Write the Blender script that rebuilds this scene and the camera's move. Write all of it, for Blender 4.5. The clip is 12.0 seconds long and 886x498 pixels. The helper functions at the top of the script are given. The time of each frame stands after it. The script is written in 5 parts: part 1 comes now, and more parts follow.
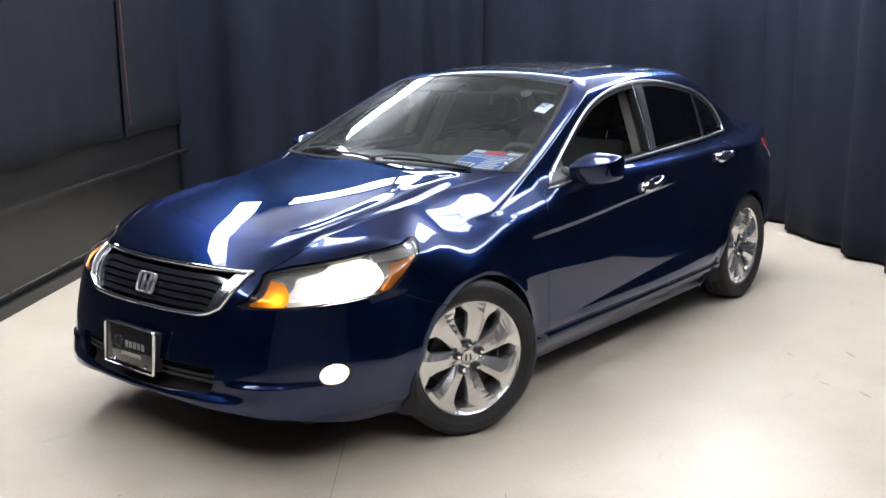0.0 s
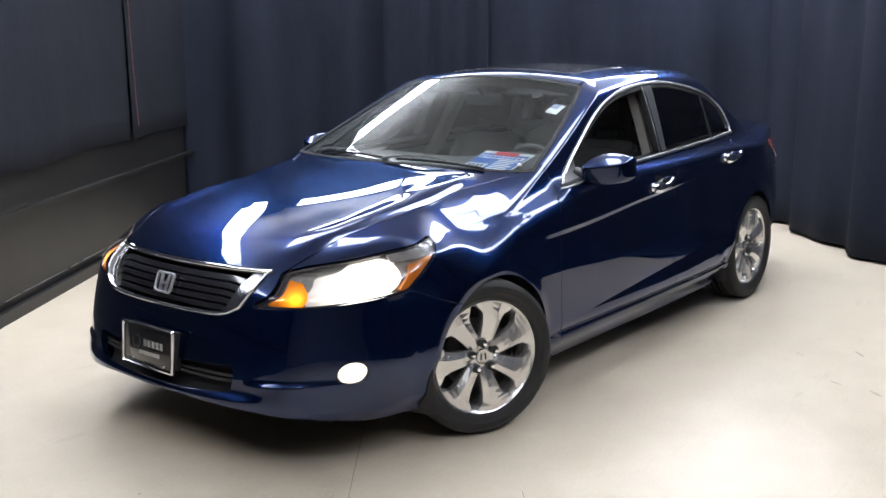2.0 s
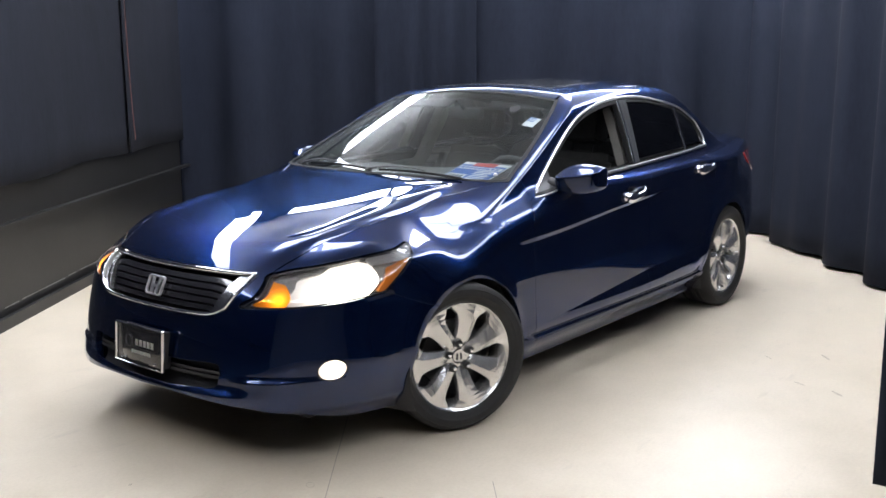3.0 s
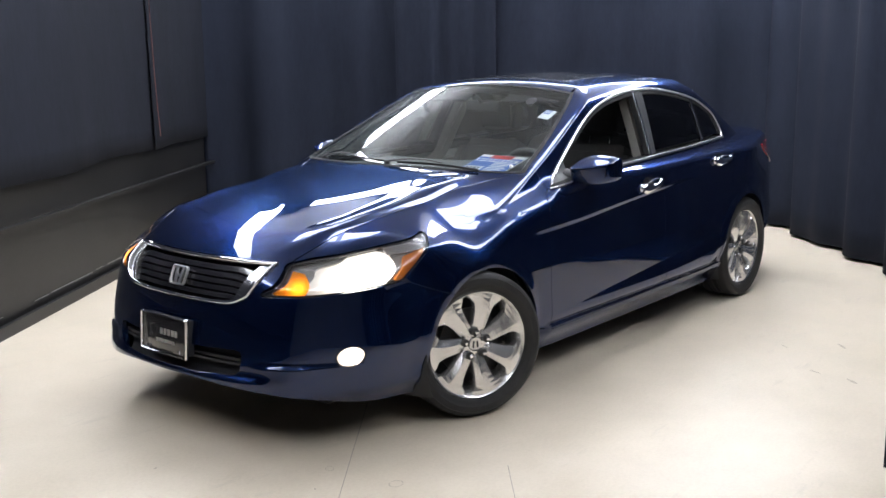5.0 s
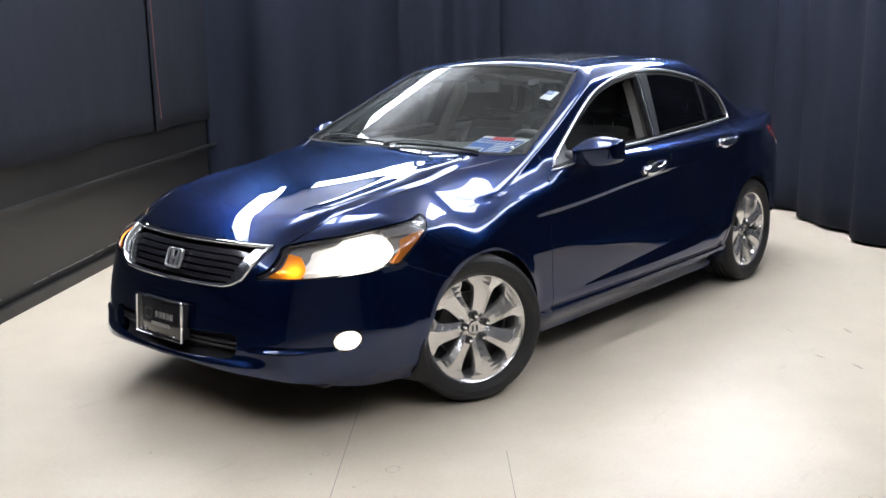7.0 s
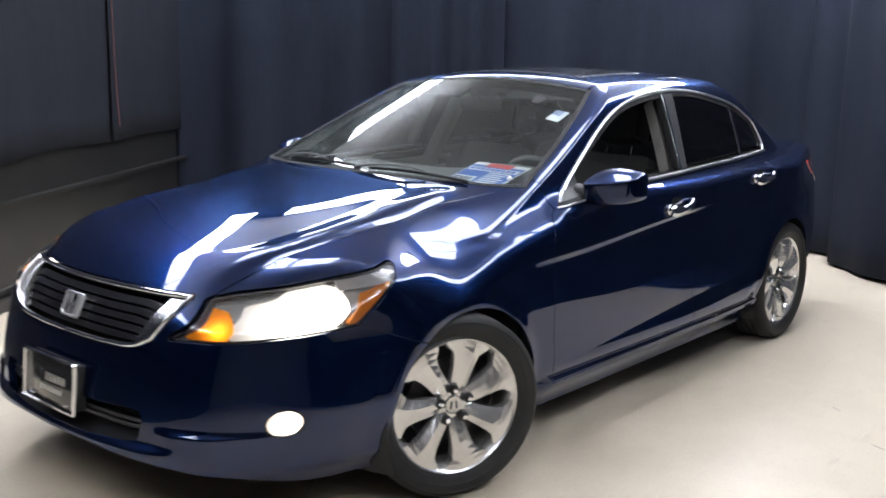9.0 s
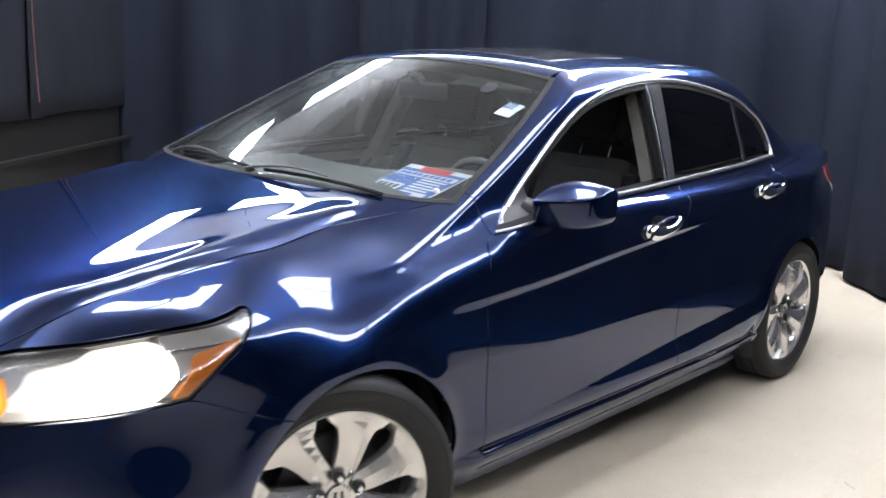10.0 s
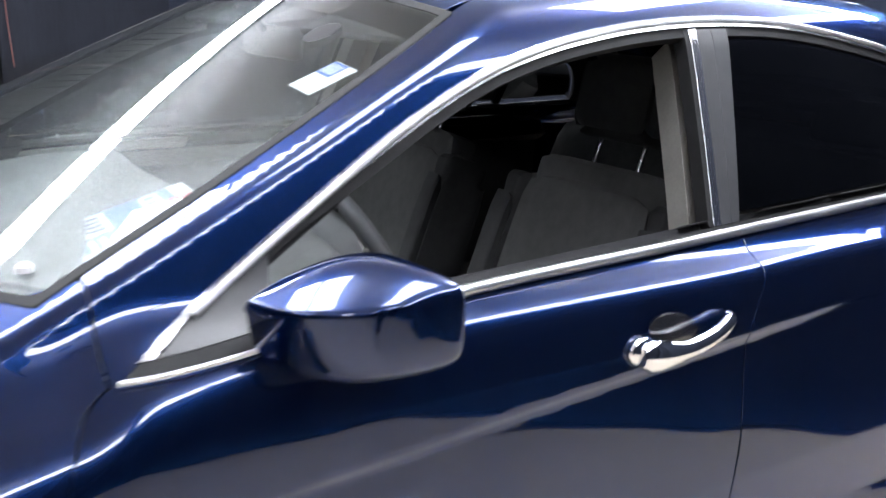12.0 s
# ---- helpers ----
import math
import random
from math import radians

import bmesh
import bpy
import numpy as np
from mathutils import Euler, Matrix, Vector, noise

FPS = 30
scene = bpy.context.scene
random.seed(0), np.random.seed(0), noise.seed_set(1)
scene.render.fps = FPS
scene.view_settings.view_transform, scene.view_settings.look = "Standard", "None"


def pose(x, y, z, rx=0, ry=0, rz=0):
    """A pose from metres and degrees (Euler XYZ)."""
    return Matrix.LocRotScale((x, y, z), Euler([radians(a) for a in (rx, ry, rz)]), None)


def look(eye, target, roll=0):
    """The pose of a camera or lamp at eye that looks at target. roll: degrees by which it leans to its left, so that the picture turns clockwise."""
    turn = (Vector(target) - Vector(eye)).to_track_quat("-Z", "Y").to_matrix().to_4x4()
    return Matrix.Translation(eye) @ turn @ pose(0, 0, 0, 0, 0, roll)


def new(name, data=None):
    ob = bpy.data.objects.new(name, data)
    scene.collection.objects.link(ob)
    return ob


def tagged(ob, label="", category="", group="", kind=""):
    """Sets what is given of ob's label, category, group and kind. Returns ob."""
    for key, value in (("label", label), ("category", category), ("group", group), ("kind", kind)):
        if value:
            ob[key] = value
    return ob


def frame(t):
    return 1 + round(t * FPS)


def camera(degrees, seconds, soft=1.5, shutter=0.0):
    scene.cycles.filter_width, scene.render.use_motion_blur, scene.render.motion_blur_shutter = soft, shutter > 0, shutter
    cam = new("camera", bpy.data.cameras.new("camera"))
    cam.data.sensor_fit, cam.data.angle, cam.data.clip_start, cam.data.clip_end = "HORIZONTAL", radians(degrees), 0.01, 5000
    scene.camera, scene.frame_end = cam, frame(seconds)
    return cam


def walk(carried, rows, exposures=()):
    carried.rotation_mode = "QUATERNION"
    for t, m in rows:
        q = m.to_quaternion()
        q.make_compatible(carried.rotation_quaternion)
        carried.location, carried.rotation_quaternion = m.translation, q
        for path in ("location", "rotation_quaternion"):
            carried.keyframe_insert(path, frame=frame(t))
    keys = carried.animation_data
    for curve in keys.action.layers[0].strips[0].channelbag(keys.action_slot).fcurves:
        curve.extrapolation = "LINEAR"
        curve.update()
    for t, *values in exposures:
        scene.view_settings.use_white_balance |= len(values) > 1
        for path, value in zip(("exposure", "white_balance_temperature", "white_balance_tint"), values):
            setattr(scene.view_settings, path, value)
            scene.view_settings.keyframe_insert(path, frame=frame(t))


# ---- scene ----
cam = camera(48.25, 12.0, shutter=0.4)

PATH = [
    (0, (4.519, 3.227, 1.600), (2.992, 2.004, 1.187), -0.3),
    (0.5, (4.525, 3.224, 1.603), (2.999, 1.999, 1.191), -0.6),
    (1, (4.540, 3.220, 1.603), (3.016, 1.991, 1.195), -0.9),
    (1.5, (4.554, 3.205, 1.605), (3.029, 1.977, 1.197), -0.5),
    (2, (4.588, 3.190, 1.600), (3.057, 1.970, 1.190), -0.3),
    (2.5, (4.642, 3.249, 1.591), (3.105, 2.034, 1.189), -0.7),
    (3, (4.701, 3.402, 1.594), (3.164, 2.178, 1.217), -0.3),
    (3.5, (4.752, 3.484, 1.581), (3.240, 2.235, 1.191), -1.1),
    (5.5, (4.734, 3.488, 1.570), (3.232, 2.223, 1.190), -0.8),
    (6, (4.718, 3.477, 1.561), (3.215, 2.221, 1.155), -0.5),
    (6.5, (4.698, 3.482, 1.555), (3.202, 2.219, 1.145), -0.8),
    (7, (4.675, 3.477, 1.559), (3.187, 2.207, 1.146), -0.9),
    (7.2, (4.690, 3.460, 1.548), (3.196, 2.196, 1.133), -0.5),
    (8.8, (4.101, 2.975, 1.464), (2.600, 1.708, 1.088), -2.4),
    (9, (3.936, 2.960, 1.500), (2.442, 1.684, 1.123), 1.2),
    (9.5, (3.485, 2.757, 1.466), (1.989, 1.494, 1.060), 1.5),
    (10, (3.052, 2.615, 1.501), (1.578, 1.329, 1.082), 2.8),
    (10.5, (2.529, 2.533, 1.456), (1.094, 1.210, 1.021), 4.8),
    (11, (2.068, 2.329, 1.429), (0.740, 0.897, 0.999), 2.8),
    (11.5, (1.630, 2.130, 1.418), (0.364, 0.658, 0.937), 2.2),
    (12, (1.119, 1.953, 1.402), (0.012, 0.362, 0.907), 2.1),
]
walk(cam, [(t, look(eye, target, roll)) for t, eye, target, roll in PATH],
     exposures=((0, 0.0), (9, 0.0), (9.5, 0.08), (10, 0.22), (10.5, 0.44), (11, 0.66), (12, 0.72)))


# ---- light ----
world = bpy.data.worlds.new("studio_dark")
world.use_nodes = True
world.node_tree.nodes["Background"].inputs["Color"].default_value = (0.02, 0.022, 0.03, 1)
world.node_tree.nodes["Background"].inputs["Strength"].default_value = 0.2
scene.world = world
scene.view_settings.exposure = 0.0
CEILING, LAMP_HEIGHT = 3.30, 2.99


# ---- materials ----
def material(name, color, rough=0.5, metal=0.0, coat=0.0, ior=1.5, emit=None, emit_strength=0.0, trans=0.0, spec=0.5, coat_rough=0.03):
    m = bpy.data.materials.new(name)
    m.use_nodes = True
    b = m.node_tree.nodes["Principled BSDF"]
    for key, value in (("Base Color", (*color, 1)), ("Roughness", rough), ("Metallic", metal), ("Coat Weight", coat), ("Coat Roughness", coat_rough), ("IOR", ior),
                       ("Transmission Weight", trans), ("Specular IOR Level", spec), ("Emission Strength", emit_strength)):
        b.inputs[key].default_value = value
    if emit:
        b.inputs["Emission Color"].default_value = (*emit, 1)
    return m


def nodes_of(m):
    t = m.node_tree
    return t, t.nodes["Principled BSDF"], lambda kind: t.nodes.new(kind)


def noise_node(m, scale, detail=4.0, rough=0.55, stretch=(1, 1, 1)):
    t, b, add = nodes_of(m)
    c, mp, n = add("ShaderNodeTexCoord"), add("ShaderNodeMapping"), add("ShaderNodeTexNoise")
    mp.inputs["Scale"].default_value = stretch
    n.inputs["Scale"].default_value, n.inputs["Detail"].default_value, n.inputs["Roughness"].default_value = scale, detail, rough
    t.links.new(c.outputs["Object"], mp.inputs["Vector"])
    t.links.new(mp.outputs["Vector"], n.inputs["Vector"])
    return n.outputs["Fac"]


def ramp_node(m, fac, *stops):
    t, b, add = nodes_of(m)
    r = add("ShaderNodeValToRGB")
    while len(r.color_ramp.elements) < len(stops):
        r.color_ramp.elements.new(0.5)
    for e, (at, color) in zip(r.color_ramp.elements, stops):
        e.position, e.color = at, (*color, 1) if len(color) == 3 else color
    t.links.new(fac, r.inputs["Fac"])
    return r.outputs["Color"]


def blend_node(m, fac, a, b_, mode="MIX"):
    t, b, add = nodes_of(m)
    x = add("ShaderNodeMix")
    x.data_type, x.blend_type = "RGBA", mode
    for key, v in ((0, fac), (6, a), (7, b_)):
        if hasattr(v, "is_linked"):
            t.links.new(v, x.inputs[key])
        else:
            x.inputs[key].default_value = v if key == 0 else (*v, 1)
    return x.outputs[2]


def link_to(m, out, name):
    m.node_tree.links.new(out, m.node_tree.nodes["Principled BSDF"].inputs[name])


def bump_from(m, fac, strength, distance):
    t, b, add = nodes_of(m)
    n = add("ShaderNodeBump")
    n.inputs["Strength"].default_value, n.inputs["Distance"].default_value = strength, distance
    t.links.new(fac, n.inputs["Height"])
    t.links.new(n.outputs["Normal"], b.inputs["Normal"])


def grained(name, lo, hi, scale, rough, bump=0.0, dist=0.001, stretch=(1, 1, 1), **more):
    """A material whose colour wanders between two tones, with a fine relief."""
    m = material(name, lo, rough, **more)
    big, fine = noise_node(m, scale, 5, 0.6, stretch), noise_node(m, scale * 14, 3, 0.6, stretch)
    mixed = blend_node(m, 0.35, big, fine)
    link_to(m, ramp_node(m, mixed, (0.3, lo), (0.7, hi)), "Base Color")
    if bump:
        bump_from(m, fine, bump, dist)
    return m


PAINT = material("navy_metallic_paint", (0.004, 0.011, 0.075), 0.27, metal=0.88, coat=1.0, coat_rough=0.008, spec=0.1)
PAINT.node_tree.nodes["Principled BSDF"].inputs["Coat IOR"].default_value = 1.56
PAINT.node_tree.nodes["Principled BSDF"].inputs["Specular Tint"].default_value = (0.40, 0.48, 0.68, 1)
flake = noise_node(PAINT, 900.0, 1, 0.5)
link_to(PAINT, ramp_node(PAINT, flake, (0.35, (0.0018, 0.0092, 0.043)), (0.7, (0.0042, 0.0200, 0.092))), "Base Color")
CHROME = material("chrome", (0.80, 0.80, 0.82), 0.07, metal=1.0)
SATIN = grained("satin_chrome", (0.50, 0.50, 0.51), (0.62, 0.62, 0.63), 6.0, 0.22, metal=1.0)
ALLOY = grained("silver_alloy", (0.68, 0.67, 0.67), (0.80, 0.79, 0.78), 9.0, 0.27, bump=0.03, metal=0.85, coat=0.4)
# near-black copy of the alloy, with the shade inside the wheel in its colour
ALLOY_DARK = grained("shaded_alloy", (0.035, 0.035, 0.035), (0.06, 0.058, 0.056), 9.0, 0.5, metal=0.6)
RUBBER = grained("tyre_rubber", (0.017, 0.017, 0.0175), (0.030, 0.0295, 0.0295), 8.0, 0.6, spec=0.3, bump=0.15, dist=0.0006)
BLACK = grained("black_plastic", (0.018, 0.018, 0.019), (0.030, 0.030, 0.032), 20.0, 0.5, bump=0.08, dist=0.0004)
GLOSS = material("gloss_black", (0.016, 0.016, 0.019), 0.16, coat=0.5)
SEAL = grained("rubber_seal", (0.010, 0.010, 0.011), (0.018, 0.018, 0.019), 30.0, 0.7, spec=0.25)
SAIL = grained("dark_grey_plastic", (0.046, 0.047, 0.050), (0.066, 0.067, 0.071), 30.0, 0.45, bump=0.05)
PILLAR_FILM = grained("pillar_film", (0.026, 0.027, 0.030), (0.038, 0.039, 0.042), 30.0, 0.5, bump=0.04)
DARK = material("dark_void", (0.014, 0.014, 0.016), 0.9)
CLOTH = grained("grey_seat_cloth", (0.055, 0.055, 0.054), (0.088, 0.087, 0.084), 30.0, 0.9, bump=0.3, dist=0.001)
CLOTH_DARK = grained("dark_seat_cloth", (0.026, 0.026, 0.027), (0.045, 0.045, 0.045), 30.0, 0.9, bump=0.3, dist=0.001)
TRIM = grained("grey_trim_plastic", (0.17, 0.163, 0.15), (0.24, 0.228, 0.21), 12.0, 0.55, bump=0.08, dist=0.0005)
DASH = grained("charcoal_dash", (0.040, 0.041, 0.043), (0.065, 0.066, 0.068), 25.0, 0.6, bump=0.2, dist=0.0006)
LINER = grained("headliner_cloth", (0.055, 0.052, 0.05), (0.085, 0.08, 0.076), 30.0, 0.9, bump=0.15)


def glass_material(name, tint, clear, blurred=0.0):
    """Thin glass: mostly see-through, with real gloss on top."""
    m = bpy.data.materials.new(name)
    m.use_nodes = True
    t = m.node_tree
    t.nodes.remove(t.nodes["Principled BSDF"])
    a, g, x, f = (t.nodes.new("ShaderNode" + k) for k in ("BsdfTransparent", "BsdfGlossy", "MixShader", "Fresnel"))
    a.inputs["Color"].default_value, g.inputs["Roughness"].default_value = (*tint, 1), 0.008
    f.inputs["IOR"].default_value = clear
    t.links.new(f.outputs["Fac"], x.inputs["Fac"])
    t.links.new(a.outputs["BSDF"], x.inputs[1])
    t.links.new(g.outputs["BSDF"], x.inputs[2])
    last = x
    # a share of rough gloss spreads a soft halo round the reflections
    if blurred:
        d, last = t.nodes.new("ShaderNodeBsdfGlossy"), t.nodes.new("ShaderNodeMixShader")
        d.inputs["Color"].default_value, last.inputs["Fac"].default_value = (0.75, 0.80, 0.78, 1), blurred
        d.inputs["Roughness"].default_value = 0.26
        t.links.new(x.outputs["Shader"], last.inputs[1])
        t.links.new(d.outputs["BSDF"], last.inputs[2])
    t.links.new(last.outputs["Shader"], t.nodes["Material Output"].inputs["Surface"])
    return m


WINDSHIELD = glass_material("windshield_glass", (0.60, 0.66, 0.65), 1.50, 0.055)
TINTED = glass_material("tinted_glass", (0.05, 0.055, 0.06), 1.5)
LENS = glass_material("lamp_lens", (0.95, 0.95, 0.95), 1.45)
AMBER = material("amber_lens", (0.42, 0.125, 0.014), 0.15, coat=1.0)
RED = material("red_lens", (0.55, 0.03, 0.04), 0.12, coat=1.0)
MIRROR = material("mirror", (0.9, 0.9, 0.9), 0.02, metal=1.0)


def lit_bowl(name, color, strength, centres):
    """A lit reflector: bright round its bulbs and fading outwards."""
    m = material(name, (0.8, 0.8, 0.8), 0.2, metal=0.6, emit=color)
    t, b, add = nodes_of(m)
    c, total = add("ShaderNodeTexCoord"), None
    for at, size in centres:
        d, q = add("ShaderNodeVectorMath"), add("ShaderNodeMath")
        d.operation, d.inputs[1].default_value = "DISTANCE", at
        t.links.new(c.outputs["Object"], d.inputs[0])
        q.operation, q.inputs[1].default_value = "DIVIDE", size
        t.links.new(d.outputs["Value"], q.inputs[0])
        p, e, r = add("ShaderNodeMath"), add("ShaderNodeMath"), add("ShaderNodeMath")
        p.operation, p.inputs[1].default_value = "POWER", 3.0
        e.operation, e.inputs[1].default_value = "ADD", 0.12
        r.operation, r.inputs[0].default_value = "DIVIDE", strength
        t.links.new(q.outputs[0], p.inputs[0]), t.links.new(p.outputs[0], e.inputs[0]), t.links.new(e.outputs[0], r.inputs[1])
        if total:
            s = add("ShaderNodeMath")
            t.links.new(total, s.inputs[0]), t.links.new(r.outputs[0], s.inputs[1])
            total = s.outputs[0]
        else:
            total = r.outputs[0]
    t.links.new(total, b.inputs["Emission Strength"])
    return m


BEAM = [lit_bowl("headlight_beam", (1.0, 0.92, 0.80), 2.4, (((2.05, s * 0.755, 0.712), 0.085), ((1.93, s * 0.80, 0.735), 0.085))) for s in (1, -1)]
FOG_BEAM = [lit_bowl("fog_beam", (1.0, 0.84, 0.70), 1.3, (((2.075, s * 0.768, 0.405), 0.055),)) for s in (1, -1)]
AMBER_LIT = [lit_bowl("lit_amber", (1.0, 0.30, 0.012), 0.42, (((2.20, s * 0.60, 0.685), 0.06),)) for s in (1, -1)]
for m in AMBER_LIT:
    m.node_tree.nodes["Principled BSDF"].inputs["Base Color"].default_value = (0.8, 0.26, 0.02, 1)
BRIGHT = grained("bright_anodised_trim", (0.74, 0.74, 0.75), (0.84, 0.84, 0.85), 9.0, 0.36, metal=1.0)
REFLECTOR = grained("aluminised_reflector", (0.34, 0.335, 0.33), (0.48, 0.47, 0.46), 12.0, 0.25, metal=0.8)
TUBE = material("fluorescent_tube", (1, 1, 1), 0.4, emit=(0.935, 0.972, 1.07), emit_strength=16.4)
FIXTURE = material("white_enamel", (0.7, 0.7, 0.7), 0.4)
PAPER = grained("white_paper", (0.78, 0.78, 0.78), (0.84, 0.84, 0.84), 8.0, 0.6)
INK_BLUE = material("blue_print", (0.03, 0.12, 0.42), 0.4)
INK_RED = material("red_print", (0.55, 0.03, 0.03), 0.4)
INK_DARK = material("dark_print", (0.05, 0.06, 0.10), 0.5)

# polished concrete with a sealed, worn face
FLOOR = material("polished_concrete", (0.5, 0.46, 0.40), 0.35)
cloud, mottle = noise_node(FLOOR, 0.55, 6, 0.6), noise_node(FLOOR, 3.5, 7, 0.65)
speck, scuff = noise_node(FLOOR, 70.0, 3, 0.6), noise_node(FLOOR, 2.2, 5, 0.7, (1.0, 4.0, 1.0))
tone = ramp_node(FLOOR, blend_node(FLOOR, 0.45, cloud, mottle), (0.3, (0.52, 0.448, 0.335)), (0.52, (0.635, 0.552, 0.430)), (0.75, (0.73, 0.648, 0.525)))
tone = blend_node(FLOOR, 0.16, tone, ramp_node(FLOOR, speck, (0.3, (0.36, 0.33, 0.28)), (0.6, (0.58, 0.54, 0.47))))
tone = blend_node(FLOOR, ramp_node(FLOOR, scuff, (0.60, (0, 0, 0)), (0.72, (0.22, 0.22, 0.22))), tone, (0.30, 0.27, 0.23))
link_to(FLOOR, tone, "Base Color")
link_to(FLOOR, ramp_node(FLOOR, mottle, (0.3, (0.30, 0.30, 0.30)), (0.7, (0.46, 0.46, 0.46))), "Roughness")
bump_from(FLOOR, mottle, 0.04, 0.002)

CURTAIN = grained("black_curtain_cloth", (0.010, 0.0125, 0.021), (0.016, 0.0195, 0.031), 3.0, 0.85, spec=0.12, bump=0.25, dist=0.0015, stretch=(1, 1, 0.25))
# copy of the curtain cloth, greyer and rougher, toned against the left wall's light
CURTAIN_LEFT = grained("left_wall_curtain_cloth", (0.011, 0.0125, 0.018), (0.018, 0.020, 0.028), 3.0, 0.95, spec=0.12, bump=0.25, dist=0.0015, stretch=(1, 1, 0.25))
GREY_WALL = grained("grey_wall_paint", (0.20, 0.19, 0.18), (0.30, 0.285, 0.27), 1.5, 0.6, bump=0.1, dist=0.001)
WALL = grained("black_wall_paint", (0.008, 0.008, 0.0085), (0.017, 0.0165, 0.0165), 2.5, 0.42, bump=0.1, dist=0.001)
CEIL = grained("white_ceiling_tile", (0.52, 0.52, 0.53), (0.62, 0.62, 0.63), 2.0, 0.9)


# ---- helpers for meshes ----
def part(name, bm, mat, parent=None, label="", smooth=True):
    me = bpy.data.meshes.new(name)
    bmesh.ops.recalc_face_normals(bm, faces=bm.faces)
    bm.to_mesh(me)
    bm.free()
    if smooth:
        me.shade_smooth()
        me.set_sharp_from_angle(angle=radians(38))
    me.materials.append(mat)
    ob = new(name, me)
    ob.parent = parent
    return tagged(ob, label)


def box(x0, x1, y0, y1, z0, z1, bevel=0.0, seg=2, bm=None):
    one = bmesh.new()
    bmesh.ops.create_cube(one, size=1, matrix=Matrix.LocRotScale(((x0 + x1) / 2, (y0 + y1) / 2, (z0 + z1) / 2), None, (x1 - x0, y1 - y0, z1 - z0)))
    if bevel:
        bmesh.ops.bevel(one, geom=one.edges[:], offset=bevel, segments=seg, affect="EDGES", profile=0.5)
    return joined(one, bm)


def joined(one, bm):
    if bm is None:
        return one
    me = bpy.data.meshes.new("x")
    one.to_mesh(me)
    one.free()
    bm.from_mesh(me)
    bpy.data.meshes.remove(me)
    return bm


def moved(bm, m):
    bmesh.ops.transform(bm, matrix=m, verts=bm.verts)
    return bm


def turned(profile, seg=48, bm=None, axis="y", closed=True):
    """A solid of revolution: profile of (radius, along) round the axis."""
    one = bmesh.new()
    rings = []
    for k in range(seg):
        a = 2 * math.pi * k / seg
        ring = []
        for r, h in profile:
            c, s = r * math.cos(a), r * math.sin(a)
            ring.append(one.verts.new({"y": (c, h, s), "z": (c, s, h), "x": (h, c, s)}[axis]))
        rings.append(ring)
    n = len(profile)
    for k in range(seg):
        a, b = rings[k], rings[(k + 1) % seg]
        for i in range(n if closed else n - 1):
            j = (i + 1) % n
            one.faces.new((a[i], a[j], b[j], b[i]))
    bmesh.ops.remove_doubles(one, verts=one.verts, dist=1e-6)
    return joined(one, bm)


def tube(path, r, seg=10, bm=None, flat=1.0, up=(0, 0, 1)):
    """A rod along a path; r may be one radius or one for each point."""
    one = bmesh.new()
    path = [Vector(p) for p in path]
    rings = []
    for i, p in enumerate(path):
        d = (path[min(i + 1, len(path) - 1)] - path[max(i - 1, 0)]).normalized()
        s = d.cross(Vector(up))
        s = s.normalized() if s.length > 1e-4 else Vector((1, 0, 0))
        u = s.cross(d)
        rr = r[i] if hasattr(r, "__len__") else r
        rings.append([one.verts.new(p + s * rr * math.cos(2 * math.pi * k / seg) + u * rr * flat * math.sin(2 * math.pi * k / seg)) for k in range(seg)])
    for a, b in zip(rings, rings[1:]):
        for k in range(seg):
            one.faces.new((a[k], a[(k + 1) % seg], b[(k + 1) % seg], b[k]))
    for ring in (rings[0], rings[-1]):
        one.faces.new(ring)
    return joined(one, bm)


def loft(sections, bm=None, caps=True):
    """A skin over closed sections with equally many points."""
    one = bmesh.new()
    rings = [[one.verts.new(p) for p in s] for s in sections]
    n = len(rings[0])
    for a, b in zip(rings, rings[1:]):
        for k in range(n):
            one.faces.new((a[k], a[(k + 1) % n], b[(k + 1) % n], b[k]))
    if caps:
        for ring in (rings[0], rings[-1]):
            one.faces.new(ring)
    return joined(one, bm)


def empty(name, label, category, group="", kind="", at=(0, 0, 0)):
    ob = new(name)
    ob.location = at
    return tagged(ob, label, category, group, kind)


# ---- the bay ----
CORNER_A, CORNER_B = Vector((-1.110, -4.374, 0)), Vector((-4.32, -0.05, 0))
WALL_DIR, DRAPE_DIR = Vector((0.820, 0.5724, 0)), Vector((0.717, 0.697, 0))
WALL_END, DRAPE_END = CORNER_A + WALL_DIR * 13.0, CORNER_B + DRAPE_DIR * 12.5


def slab(name, a, b, z0, z1, thick, mat, label, category="wall"):
    """A wall from a to b, with its thickness to the right of that way."""
    d = (b - a).normalized()
    out = Vector((d.y, -d.x, 0)) * thick
    bm = bmesh.new()
    lo = [bm.verts.new((p.x, p.y, z0)) for p in (a, b, b + out, a + out)]
    hi = [bm.verts.new((p.x, p.y, z1)) for p in (a, b, b + out, a + out)]
    bm.faces.new(lo), bm.faces.new(hi)
    for i in range(4):
        bm.faces.new((lo[i], lo[(i + 1) % 4], hi[(i + 1) % 4], hi[i]))
    return tagged(part(name, bm, mat, smooth=False), label, category, kind="structure")


bm = bmesh.new()
bmesh.ops.create_grid(bm, x_segments=1, y_segments=1, size=12)
bmesh.ops.translate(bm, vec=(2, 1, 0), verts=bm.verts)
tagged(part("floor", bm, FLOOR, smooth=False), "polished beige concrete floor with scuffs and stains", "floor", kind="structure")

